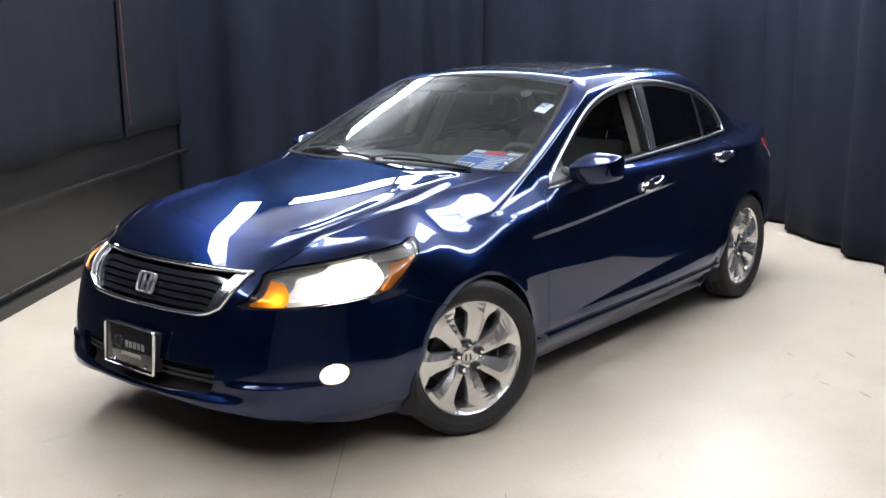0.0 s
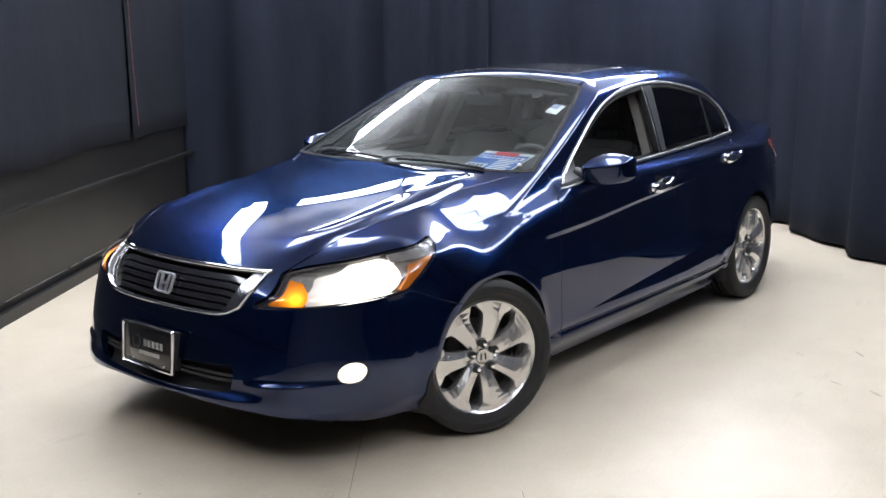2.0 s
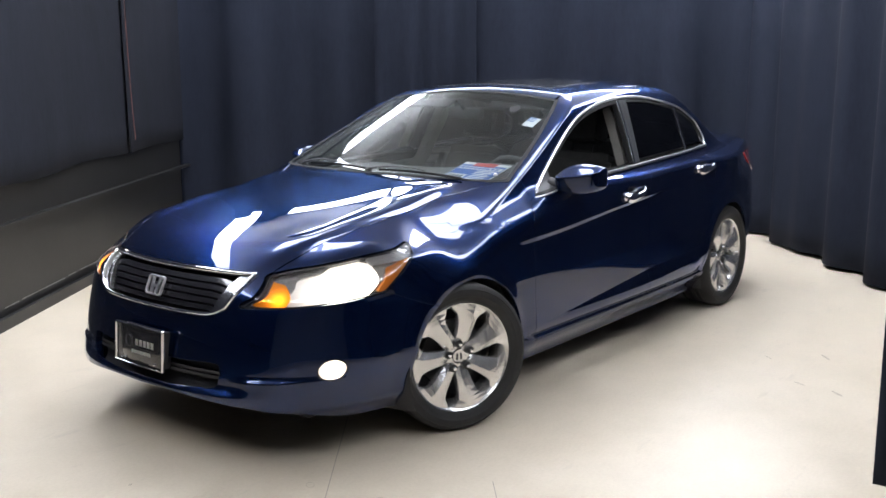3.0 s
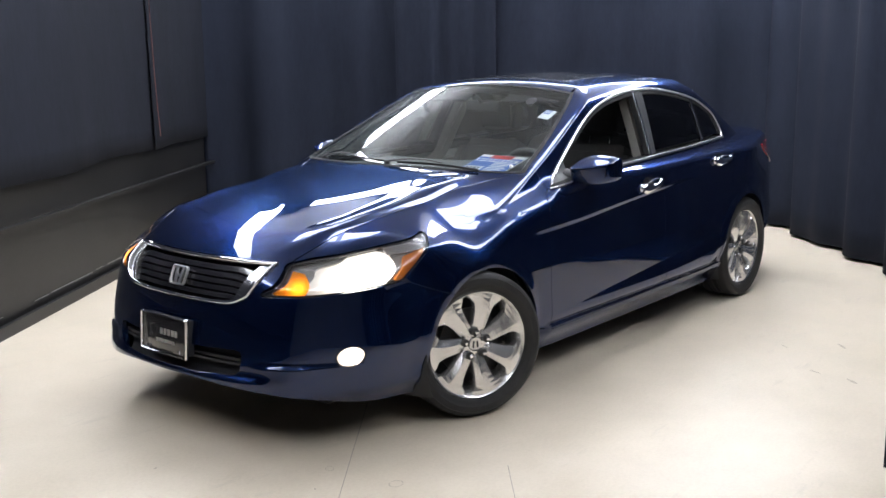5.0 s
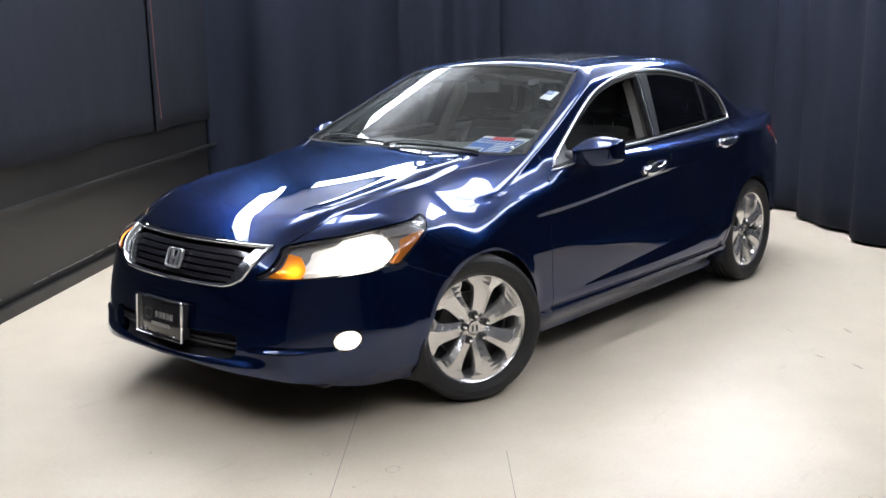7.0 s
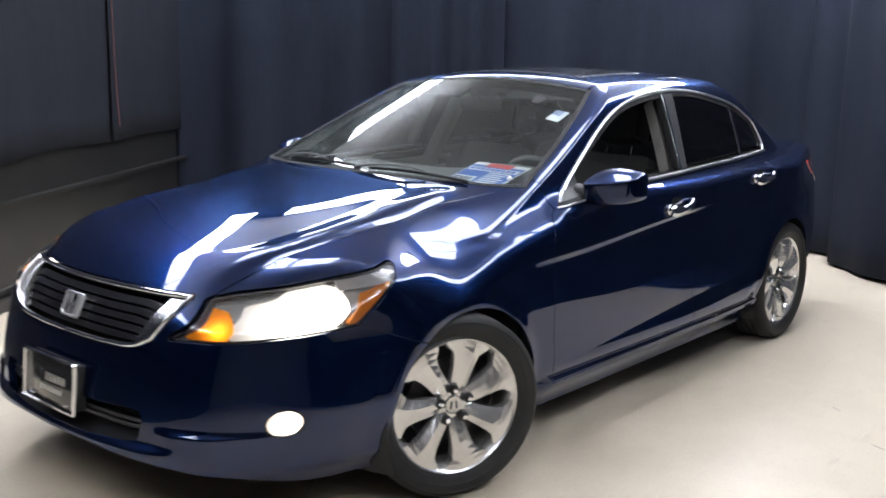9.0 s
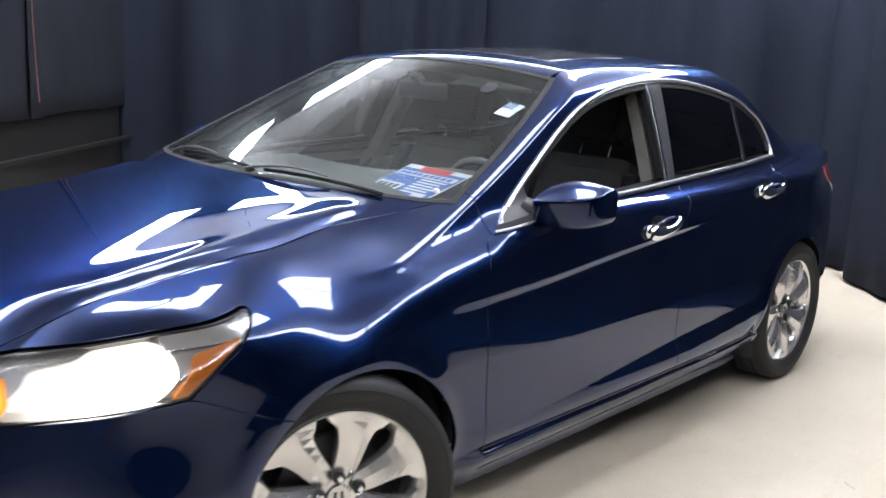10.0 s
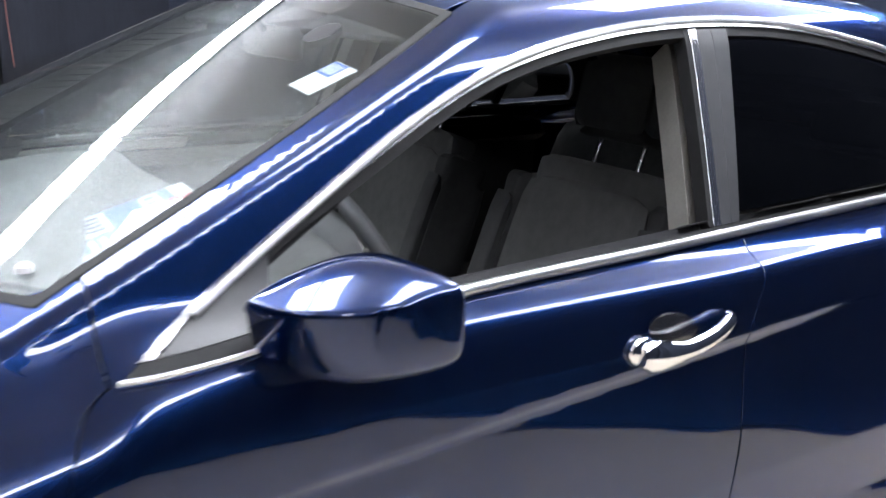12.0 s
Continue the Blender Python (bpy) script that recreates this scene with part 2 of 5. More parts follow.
slab("wall_left", CORNER_A - WALL_DIR * 0.3, WALL_END, 0, CEILING, 0.12, WALL, "black painted wall below the hanging curtain")
slab("wall_back", CORNER_B + Vector((-0.3, 0.3, 0)), CORNER_A + Vector((-0.5, -0.3, 0)), 0, CEILING, 0.12, WALL, "black painted wall behind the curtain")
slab("wall_right", DRAPE_END + Vector((-0.25, 0.25, 0)), CORNER_B + Vector((-0.25, 0.25, 0)), 0, CEILING, 0.12, WALL, "black painted wall behind the curtain")
slab("wall_camera_side", WALL_END, DRAPE_END, 0, CEILING, 0.12, GREY_WALL, "grey painted wall closing the bay")

bm = box(-10, 14, -11, 13, CEILING, CEILING + 0.1)
tagged(part("ceiling", bm, CEIL, smooth=False), "off-white ceiling over the bay", "ceiling", kind="structure")


def drape(name, a, b, z0, z1, folds, depth, seed, label, hem=0.02, step=0.035):
    """A cloth hung from a to b in uneven folds, with a wavy hem."""
    rnd = random.Random(seed)
    d = b - a
    length = d.length
    d.normalize()
    side = Vector((-d.y, d.x, 0))
    waves = [(folds * rnd.uniform(0.5, 1.6), rnd.uniform(0, 6.28), rnd.uniform(0.4, 1.0), rnd.uniform(-0.25, 0.25)) for _ in range(7)]
    n, rows = int(length / step), 14
    bm = bmesh.new()
    ring = []
    for i in range(n + 1):
        s = length * i / n
        col = []
        for k in range(rows + 1):
            v = k / rows
            low = 1 - v
            o = sum(w * math.sin(f * s + p + q * low) for f, p, w, q in waves) / 3.2
            o = math.copysign(abs(o) ** 0.75, o) * depth * (0.45 + 0.55 * low)
            p = a + d * s + side * (o + depth)
            z = z0 + hem * (0.5 + 0.5 * math.sin(3.1 * s + seed) * math.sin(1.3 * s)) * low
            col.append(bm.verts.new((p.x, p.y, z + (z1 - z) * v)))
        ring.append(col)
    for u, w in zip(ring, ring[1:]):
        for k in range(rows):
            bm.faces.new((u[k], w[k], w[k + 1], u[k + 1]))
    ob = part(name, bm, CURTAIN)
    sol = ob.modifiers.new("cloth", "SOLIDIFY")
    sol.thickness = 0.004
    return tagged(ob, label, "curtain", "black curtains round the bay")


# the cloth hangs on the room's side of the walls
drape("curtain", CORNER_B, CORNER_A, 0.015, CEILING - 0.04, 10.0, 0.08, 3, "black floor-length curtain hung in folds behind the car")
drape("curtain", DRAPE_END, CORNER_B, 0.015, CEILING - 0.04, 7.5, 0.10, 5, "black floor-length curtain with a wavy hem")

along, inward = (CORNER_B - CORNER_A).normalized(), Vector((0.803, 0.597, 0))
drape("curtain", CORNER_A + along * 2.78 + inward * 0.10, CORNER_A + along * 1.86 + inward * 0.10, 0.015, CEILING - 0.04, 34.0, 0.05, 8, "black curtain edge bunched in tight folds", step=0.012)


# ---- ceiling lights ----
def strip_light(x, y, length, turn, wide=0.30):
    """A louvred fluorescent fixture with two tubes, hung under the ceiling."""
    lamp = empty("ceiling_light", "white fluorescent fixture with lit tubes hung from the ceiling", "ceiling light", "fluorescent fixtures over the car", at=(x, y, LAMP_HEIGHT))
    lamp.rotation_euler = (0, 0, radians(turn))
    part("housing", box(-length / 2, length / 2, -wide * 0.22, wide * 0.22, 0, 0.058, 0.006), FIXTURE, lamp)
    for e in (-0.42, 0.42):
        part("hanger", tube([(e * length, 0, 0.055), (e * length, 0, CEILING - LAMP_HEIGHT)], 0.006, 8, up=(1, 0, 0)), FIXTURE, lamp)
    count = 3 if wide > 0.5 else 1
    for k in range(count):
        w = (wide - 0.04) / count
        y = -wide / 2 + 0.02 + k * w
        part("tube", box(-length / 2 + 0.012, length / 2 - 0.012, y + 0.012, y + w - 0.012, -0.02, -0.002, 0.006), TUBE, lamp, "glowing white diffuser")
    return lamp


def bay(s, n):
    """A place on the plan from metres along the left wall's way and metres towards it."""
    return 0.80 * s + 0.60 * n, 0.60 * s - 0.80 * n


for k in range(7):                       # along the left wall
    strip_light(*bay(4.20 - 1.16 * k, 2.62), 1.14, 36.9, 0.34)
for k in range(4):                       # along the back
    strip_light(*bay(-3.12, 1.54 - 1.16 * k), 1.14, 126.9, 0.50)
for k in range(8):                       # along the right-hand curtain
    strip_light(*bay(4.83 - 1.16 * k, -2.25), 1.14, 36.9, 0.36)
for s, n in ((0.45, 0.92), (0.45, 1.54), (-1.75, -0.95), (4.6, 0.3)):   # square louvred panels over the car; the last is an added, unseen fill ahead of it
    strip_light(*bay(s, n), 1.20, 36.9, 0.60)
strip_light(*bay(0.42, -0.68), 1.20, 36.9, 0.72)     # the broad panel beside the driver's door

# short curtain above the black dado of the left wall
n_in = Vector((-0.5724, 0.820, 0))
PANEL_EDGE = CORNER_A + WALL_DIR * 1.54
for a, b, seed in ((CORNER_A, PANEL_EDGE, 11), (PANEL_EDGE + WALL_DIR * -0.025 + n_in * 0.012, WALL_END, 12)):
    upper = drape("curtain", a + n_in * 0.02, b + n_in * 0.02, 0.86, CEILING - 0.04, 2.2, 0.045, seed, "black curtain panel hung over the upper wall", hem=0.03)
    upper.data.materials[0] = CURTAIN_LEFT
slab("trim", WALL_END + n_in * 0.045, CORNER_A + n_in * 0.045, 0.618, 0.640, 0.045, WALL, "black batten along the wall", "trim")
slab("baseboard", WALL_END + n_in * 0.03, CORNER_A + n_in * 0.03, 0.0, 0.075, 0.03, WALL, "scuffed black baseboard", "baseboard")
# pale scrapes along the wall, and a cord hanging down the joint of the curtains
SCRAPE = grained("pale_scrape", (0.16, 0.155, 0.15), (0.30, 0.29, 0.28), 60.0, 0.7)
for start, end, z in ((2.05, 2.42, 0.118), (2.50, 2.62, 0.117), (2.68, 3.30, 0.113), (3.34, 3.52, 0.110), (3.9, 4.3, 0.108)):
    a, b = CORNER_A + WALL_DIR * start + n_in * 0.003, CORNER_A + WALL_DIR * end + n_in * 0.003
    slab("wall_scrape", b, a, z, z + 0.005, 0.003, SCRAPE, "pale scrape along the black wall", "wall scrape")
CORD = material("reddish_cord", (0.10, 0.035, 0.03), 0.7)
drop = [PANEL_EDGE + n_in * 0.115 + WALL_DIR * w for w in (0.0, 0.004, -0.012, -0.03, -0.055)]
tagged(part("hanging_cord", tube([(p.x, p.y, z) for p, z in zip(drop, (CEILING - 0.05, 1.9, 1.45, 1.20, 0.98))], 0.004, 8), CORD), "thin reddish cord hanging over the curtain joint", "cord")
# the free edge of a near curtain
drape("curtain", Vector((0.78, 4.6, 0)), Vector((1.00, 2.50, 0)), 0.02, CEILING - 0.04, 7.0, 0.06, 21, "black curtain edge hanging beside the car", hem=0.03)
# saw-cut joints in the concrete
JOINT = grained("joint_filler", (0.24, 0.21, 0.18), (0.42, 0.37, 0.31), 9.0, 0.8)
for (x0, y0), (x1, y1) in (((1.2, 0.06), (4.4, 2.58)), ((1.80, 1.33), (2.6, 2.03))):
    a, b = Vector((x0, y0, 0)), Vector((x1, y1, 0))
    d = (b - a).normalized()
    o = Vector((-d.y, d.x, 0)) * 0.0014
    bm = bmesh.new()
    bm.faces.new([bm.verts.new((*(p.xy), 0.0015)) for p in (a - o, b - o, b + o, a + o)])
    tagged(part("floor_joint", bm, JOINT, smooth=False), "thin dark saw-cut joint in the concrete", "floor joint", kind="structure")

# rings, specks and scuffs left on the concrete
STAIN = grained("old_floor_stain", (0.36, 0.31, 0.24), (0.50, 0.44, 0.35), 40.0, 0.6)
rnd = random.Random(5)


def stain(x, y, inner, outer, squash=1.0, turn=0.0):
    """A flat, uneven ring or spot dried on the floor."""
    bm, n = bmesh.new(), 36
    o = [rnd.uniform(0.7, 1.15) for _ in range(n)]
    loops = []
    for r in (inner, outer):
        loops.append([bm.verts.new((r * math.cos(6.2832 * i / n) * (1 + 0.08 * o[i]), r * squash * math.sin(6.2832 * i / n), 0.0012)) for i in range(n)])
    for i in range(n):
        if o[i] > 0.76:
            bm.faces.new((loops[0][i], loops[1][i], loops[1][(i + 1) % n], loops[0][(i + 1) % n]))
    ob = part("floor_stain", moved(bm, Matrix.Translation((x, y, 0)) @ Matrix.Rotation(turn, 4, "Z")), STAIN, smooth=False)
    tagged(ob, "dried brown stain on the concrete floor", "floor stain", kind="structure")


for x, y, a, b, q, turn in ((2.195, 1.098, 0.026, 0.0295, 0.9, 0.3), (2.251, 0.797, 0.020, 0.023, 0.7, 1.0), (1.363, 2.534, 0.022, 0.0255, 0.9, 0.0), (2.392, 1.092, 0.0005, 0.006, 1.0, 0.0),
                            (2.416, 0.891, 0.0005, 0.007, 0.5, 0.8), (2.674, 0.251, 0.0005, 0.008, 0.7, 0.4), (-0.418, 1.572, 0.001, 0.030, 0.20, 0.95), (-0.603, 1.816, 0.001, 0.045, 0.2, 0.75),
                            (-0.079, 1.857, 0.001, 0.035, 0.2, 1.15), (-0.039, 2.05, 0.001, 0.04, 0.25, 0.9)):
    stain(x, y, a, b, q, turn)


# ---- the shape of the car's outer surface ----
def smooth_curve(*pts):
    """A smooth one-valued curve through (x, y) pairs, tabulated finely."""
    p = sorted(pts)
    xs, ys = np.array([a for a, _ in p], float), np.array([b for _, b in p], float)
    h, s = np.diff(xs), np.diff(ys) / np.diff(xs)
    m = np.zeros(len(xs))
    m[0], m[-1] = s[0], s[-1]
    for i in range(1, len(xs) - 1):
        m[i] = (s[i - 1] * h[i] + s[i] * h[i - 1]) / (h[i] + h[i - 1])
    gx = np.linspace(xs[0], xs[-1], 1600)
    i = np.clip(np.searchsorted(xs, gx) - 1, 0, len(h) - 1)
    t = (gx - xs[i]) / h[i]
    gy = ((1 + 2 * t) * (1 - t) ** 2 * ys[i] + t * (1 - t) ** 2 * h[i] * m[i]
          + t * t * (3 - 2 * t) * ys[i + 1] + t * t * (t - 1) * h[i] * m[i + 1])
    return lambda v: np.interp(v, gx, gy)


def smax(a, b, k):
    h = np.clip(0.5 + 0.5 * (a - b) / k, 0, 1)
    return b + (a - b) * h + k * h * (1 - h)


def smin(a, b, k):
    return -smax(-a, -b, k)


def ramp(v, a, b):
    t = np.clip((v - a) / (b - a), 0, 1)
    return t * t * (3 - 2 * t)


BELT = smooth_curve((2.5, 0.80), (2.0, 0.85), (1.6, 0.885), (0.82, 0.94), (-0.3, 0.985), (-1.1, 1.03), (-1.7, 1.055), (-2.6, 1.04))
CREASE = smooth_curve((2.5, 0.66), (1.5, 0.735), (1.0, 0.757), (0.65, 0.774), (0.145, 0.812), (-0.3, 0.84), (-1.0, 0.882), (-1.7, 0.91), (-2.6, 0.92))
HALF_WIDTH = smooth_curve((2.6, 0.50), (2.2, 0.74), (2.0, 0.845), (1.75, 0.892), (1.4, 0.908), (0.8, 0.917), (0.0, 0.922), (-0.8, 0.92),
                          (-1.4, 0.909), (-1.65, 0.893), (-1.9, 0.85), (-2.2, 0.745), (-2.45, 0.62), (-2.7, 0.48))
NOSE = smooth_curve((0.0, 2.26), (0.17, 2.32), (0.215, 2.38), (0.27, 2.41), (0.36, 2.408), (0.45, 2.397), (0.55, 2.375), (0.62, 2.355), (0.66, 2.341), (0.72, 2.312), (0.78, 2.262),
                    (0.86, 2.16), (1.2, 1.5))
BOW = smooth_curve((0.0, 0.0), (0.2, 0.008), (0.4, 0.038), (0.55, 0.088), (0.65, 0.15), (0.77, 0.29), (0.85, 0.385), (1.0, 0.62))
TAIL = smooth_curve((0.0, 2.35), (0.25, 2.46), (0.4, 2.53), (0.6, 2.545), (0.68, 2.52), (0.85, 2.47), (1.05, 2.40), (1.3, 2.0))
TAIL_BOW = smooth_curve((0.0, 0.0), (0.4, 0.04), (0.6, 0.13), (0.75, 0.30), (0.85, 0.55), (1.0, 1.0))
TOP = smooth_curve((2.6, 0.62), (2.4, 0.73), (2.26, 0.800), (2.1, 0.858), (1.8, 0.925), (1.4, 0.990), (1.05, 1.036), (0.8, 1.055), (-0.3, 1.06), (-1.7, 1.075), (-2.1, 1.075), (-2.6, 1.055))
GREEN_PLAN = smooth_curve((-2.4, 0.56), (-2.0, 0.66), (-1.7, 0.725), (-1.2, 0.79), (-0.4, 0.818), (0.3, 0.818), (0.8, 0.80), (1.3, 0.75))
ROOF = smooth_curve((0.9, 1.28), (0.5, 1.395), (0.12, 1.438), (-0.3, 1.465), (-0.7, 1.468), (-1.1, 1.450), (-1.5, 1.395), (-2.0, 1.25))
GLASS = smooth_curve((0.8, 1.61), (1.0, 1.14), (1.14, 0.815), (1.284, 0.485), (1.435, 0.13), (1.6, -0.28))
WHEELS = ((1.4, 0.325), (-1.4, 0.325))


BAND_TOP = smooth_curve((1.0, 0.345), (0.75, 0.356), (0.28, 0.392), (-0.26, 0.430), (-0.8, 0.455), (-1.2, 0.47))
BAND_LOW = smooth_curve((1.0, 0.340), (0.75, 0.343), (0.25, 0.347), (-0.3, 0.360), (-0.8, 0.390), (-1.2, 0.42))


def body_side(x, z):
    """Half the width of the lower body at a place along it and a height."""
    c, b = CREASE(x) + 0.018, BELT(x)
    up = np.clip((z - c) / (b - c), 0, 1.6)
    s = -0.008 * up - 0.024 * up ** 4
    low = c - z
    # the panel leans in from below up to the crease, which overhangs it on the doors
    lean_in = -0.072 * np.clip(np.minimum(z, c) - 0.575 - 0.02 * ramp(x, 0.4, 0.9), 0, 0.5) * ramp(x, 1.95, 1.6) * ramp(x, -1.5, -0.9)
    proud = 0.0095 * ramp(low, 0.026, 0.002) * ramp(x, 1.10, 0.80) * ramp(x, -0.75, -0.15)
    # a low wedge swells towards the rear above the sill
    t, u = BAND_TOP(x), BAND_LOW(x)
    wedge = 0.17 * np.clip(t - np.maximum(z, u), 0, 0.2) * ramp(z, 0.275, 0.325) * ramp(x, 0.95, 0.70) * ramp(x, -1.15, -0.85)
    tuck = -0.052 * ramp(z, 0.365 + 0.095 * ramp(np.abs(x), 0.85, 1.15), 0.20) - 0.055 * ramp(z, 0.268, 0.16)
    sill = 0.022 * ramp(z, 0.300, 0.286) * ramp(x, 1.0, 0.85) * ramp(x, -1.15, -0.95)
    flare = 0.0
    for wx, wz in WHEELS:
        r = np.sqrt((x - wx) ** 2 + (z - wz) ** 2)
        flare = flare + 0.011 * np.exp(-((r - 0.365) / 0.045) ** 2)
    lean = -0.048 * ramp(x, 1.60, 1.95) * ramp(z, 0.34, 0.68) - 0.055 * ramp(x, -1.45, -1.9) * ramp(z, 0.74, 0.98)
    return HALF_WIDTH(x) + s + lean_in + proud + wedge + tuck + sill + flare + lean + 0.004


SHOULDER = smooth_curve((0.7, 0.36), (0.9, 0.42), (1.2, 0.56), (1.45, 0.68), (1.9, 0.75))


RIDGE = smooth_curve((2.4, 0.40), (2.2, 0.445), (2.12, 0.47), (1.91, 0.53), (1.70, 0.56), (1.45, 0.578), (1.2, 0.575), (0.8, 0.56))
HAUNCH = smooth_curve((2.3, 1.30), (2.0, 1.02), (1.80, 0.87), (1.65, 0.805), (1.45, 0.744), (1.2, 0.81), (1.0, 0.868), (0.88, 0.91), (0.7, 0.985), (0.4, 1.15), (-3.0, 1.6))


def lower_body(x, y, z):
    a = np.abs(y)
    side = a - body_side(x, z)
    ledge = 0.013 * ramp(z, 0.392, 0.374) * ramp(a, 0.46, 0.56) * ramp(a, 0.88, 0.80) + 0.020 * ramp(z, 0.336, 0.316) * ramp(a, 0.56, 0.44)
    front = (x - NOSE(z) - ledge + BOW(a) + 0.9 * ramp(z, 0.68, 0.80) * BOW(np.minimum(a, 0.55))) * 0.8
    rear = (-x - TAIL(z) + TAIL_BOW(a)) * 0.8
    crown = 0.085 * (a / 0.87) ** 2.8
    ridge = RIDGE(x)
    lip = 0.012 * np.exp(-((a - ridge) / np.where(a < ridge, 0.075, 0.024)) ** 2)
    bulge = (0.006 * ramp(a, ridge + 0.03, ridge - 0.01) + lip) * ramp(x, 0.95, 1.15) * ramp(x, 2.26, 2.08)
    top = (z - TOP(x) + crown + 0.006 - bulge) * 0.95
    d = smax(side, top, 0.022 + 0.020 * ramp(x, 0.7, 1.3))
    pitch = SHOULDER(x)
    d = smax(d, (z - TOP(x) + 0.040 + pitch * (a - 0.715) - 0.12 * ramp(x, 1.46, 2.0) - 0.10 * ramp(x, 0.88, 0.70)) / np.sqrt(1 + pitch ** 2), 0.075 + 0.05 * ramp(x, 1.15, 1.45) * ramp(x, 1.95, 1.70))
    # the fender's shoulder turns over at forty degrees and dips towards the wheel arch
    d = smax(d, (a - 0.905) * 0.62 + (z - HAUNCH(x)) * 0.785, 0.06)
    return smax(smax(d, front, 0.05), rear, 0.06)


def greenhouse(x, y, z):
    a = np.abs(y)
    side = (a - GREEN_PLAN(x) + 0.40 * (z - 1.0) + 0.10 * np.clip(z - 1.0, 0, 1) ** 2) * 0.92
    roof = z - ROOF(x) + 0.045 * (a / 0.6) ** 2
    wind = (x + 0.36 * a * a - GLASS(z)) * 0.40
    back = (-x - 1.17 - (1.43 - z) * 1.75 + 0.30 * a * a) * 0.48
    d = np.maximum(smax(side, roof, 0.09), 0.9 - z)
    return smax(smax(d, wind, 0.016), back, 0.05)


def body(p):
    x, y, z = p[:, 0], p[:, 1], p[:, 2]
    return smin(lower_body(x, y, z), greenhouse(x, y, z), 0.045)


def slope(f, p, e=0.004):
    g = np.stack([f(p + v) - f(p - v) for v in np.eye(3) * e], 1)
    return g / np.maximum(np.linalg.norm(g, axis=1, keepdims=True), 1e-9)


def cast(f, start, way, reach):
    """Where rays from start first meet the surface f = 0; False where they miss."""
    t = np.zeros(len(start))
    for _ in range(90):
        t = np.minimum(t + f(start + t[:, None] * way) * 0.55, reach)
    p = start + t[:, None] * way
    return p, t < reach - 1e-6


def clipped(verts, faces, keep):
    """Cut a mesh along keep(verts) = 0 and keep the positive side."""
    val = keep(verts)
    ins = val > 0
    new_v, out, cache = [], [], {}
    for f in faces:
        n_in = sum(ins[i] for i in f)
        if n_in == len(f):
            out.append(f)
        elif n_in:
            g = []
            for i, j in zip(f, f[1:] + f[:1]):
                if ins[i]:
                    g.append(i)
                if ins[i] != ins[j]:
                    key = (min(i, j), max(i, j))
                    if key not in cache:
                        w = val[key[0]] / (val[key[0]] - val[key[1]])
                        cache[key] = len(verts) + len(new_v)
                        new_v.append(verts[key[0]] * (1 - w) + verts[key[1]] * w)
                    g.append(cache[key])
            if len(g) > 2:
                out.append(g)
    verts = np.vstack([verts, np.array(new_v)]) if new_v else verts
    used = np.unique([i for f in out for i in f]).astype(int) if out else np.zeros(0, int)
    index = np.full(len(verts), -1)
    index[used] = np.arange(len(used))
    return verts[used], [[int(index[i]) for i in f] for f in out]


def sheet_mesh(name, verts, faces, normals, depth):
    """A smooth sheet with its edges turned inwards by depth."""
    verts, normals, faces = [*verts], [*normals], [*faces]
    if depth:
        half = {}
        for f in faces:
            for i, j in zip(f, f[1:] + f[:1]):
                half[(i, j)] = f
        rim = [e for e in half if (e[1], e[0]) not in half]
        out = {}
        for i, j in rim:
            t = np.cross(verts[j] - verts[i], normals[i] + normals[j])
            t = t / max(np.linalg.norm(t), 1e-9)
            for k in (i, j):
                out[k] = out.get(k, 0) + t
        dup = {}
        for k, t in out.items():
            t = t / max(np.linalg.norm(t), 1e-9)
            dup[k] = len(verts)
            lip = 0.0022 if depth > 0.012 else 0.0
            verts += [verts[k] + (t * 0.6 - normals[k]) * lip, verts[k] + t * lip * 0.6 - normals[k] * depth]
            normals += [t, t]
        for i, j in rim:
            faces.append([dup[j], dup[i], dup[i] + 1, dup[j] + 1])
            if depth > 0.012:
                faces.append([j, i, dup[i], dup[j]])
    me = bpy.data.meshes.new(name)
    me.from_pydata([tuple(v) for v in verts], [], faces)
    me.shade_smooth()
    me.normals_split_custom_set_from_vertices([tuple(n) for n in normals])
    return me


GRIDS = {}


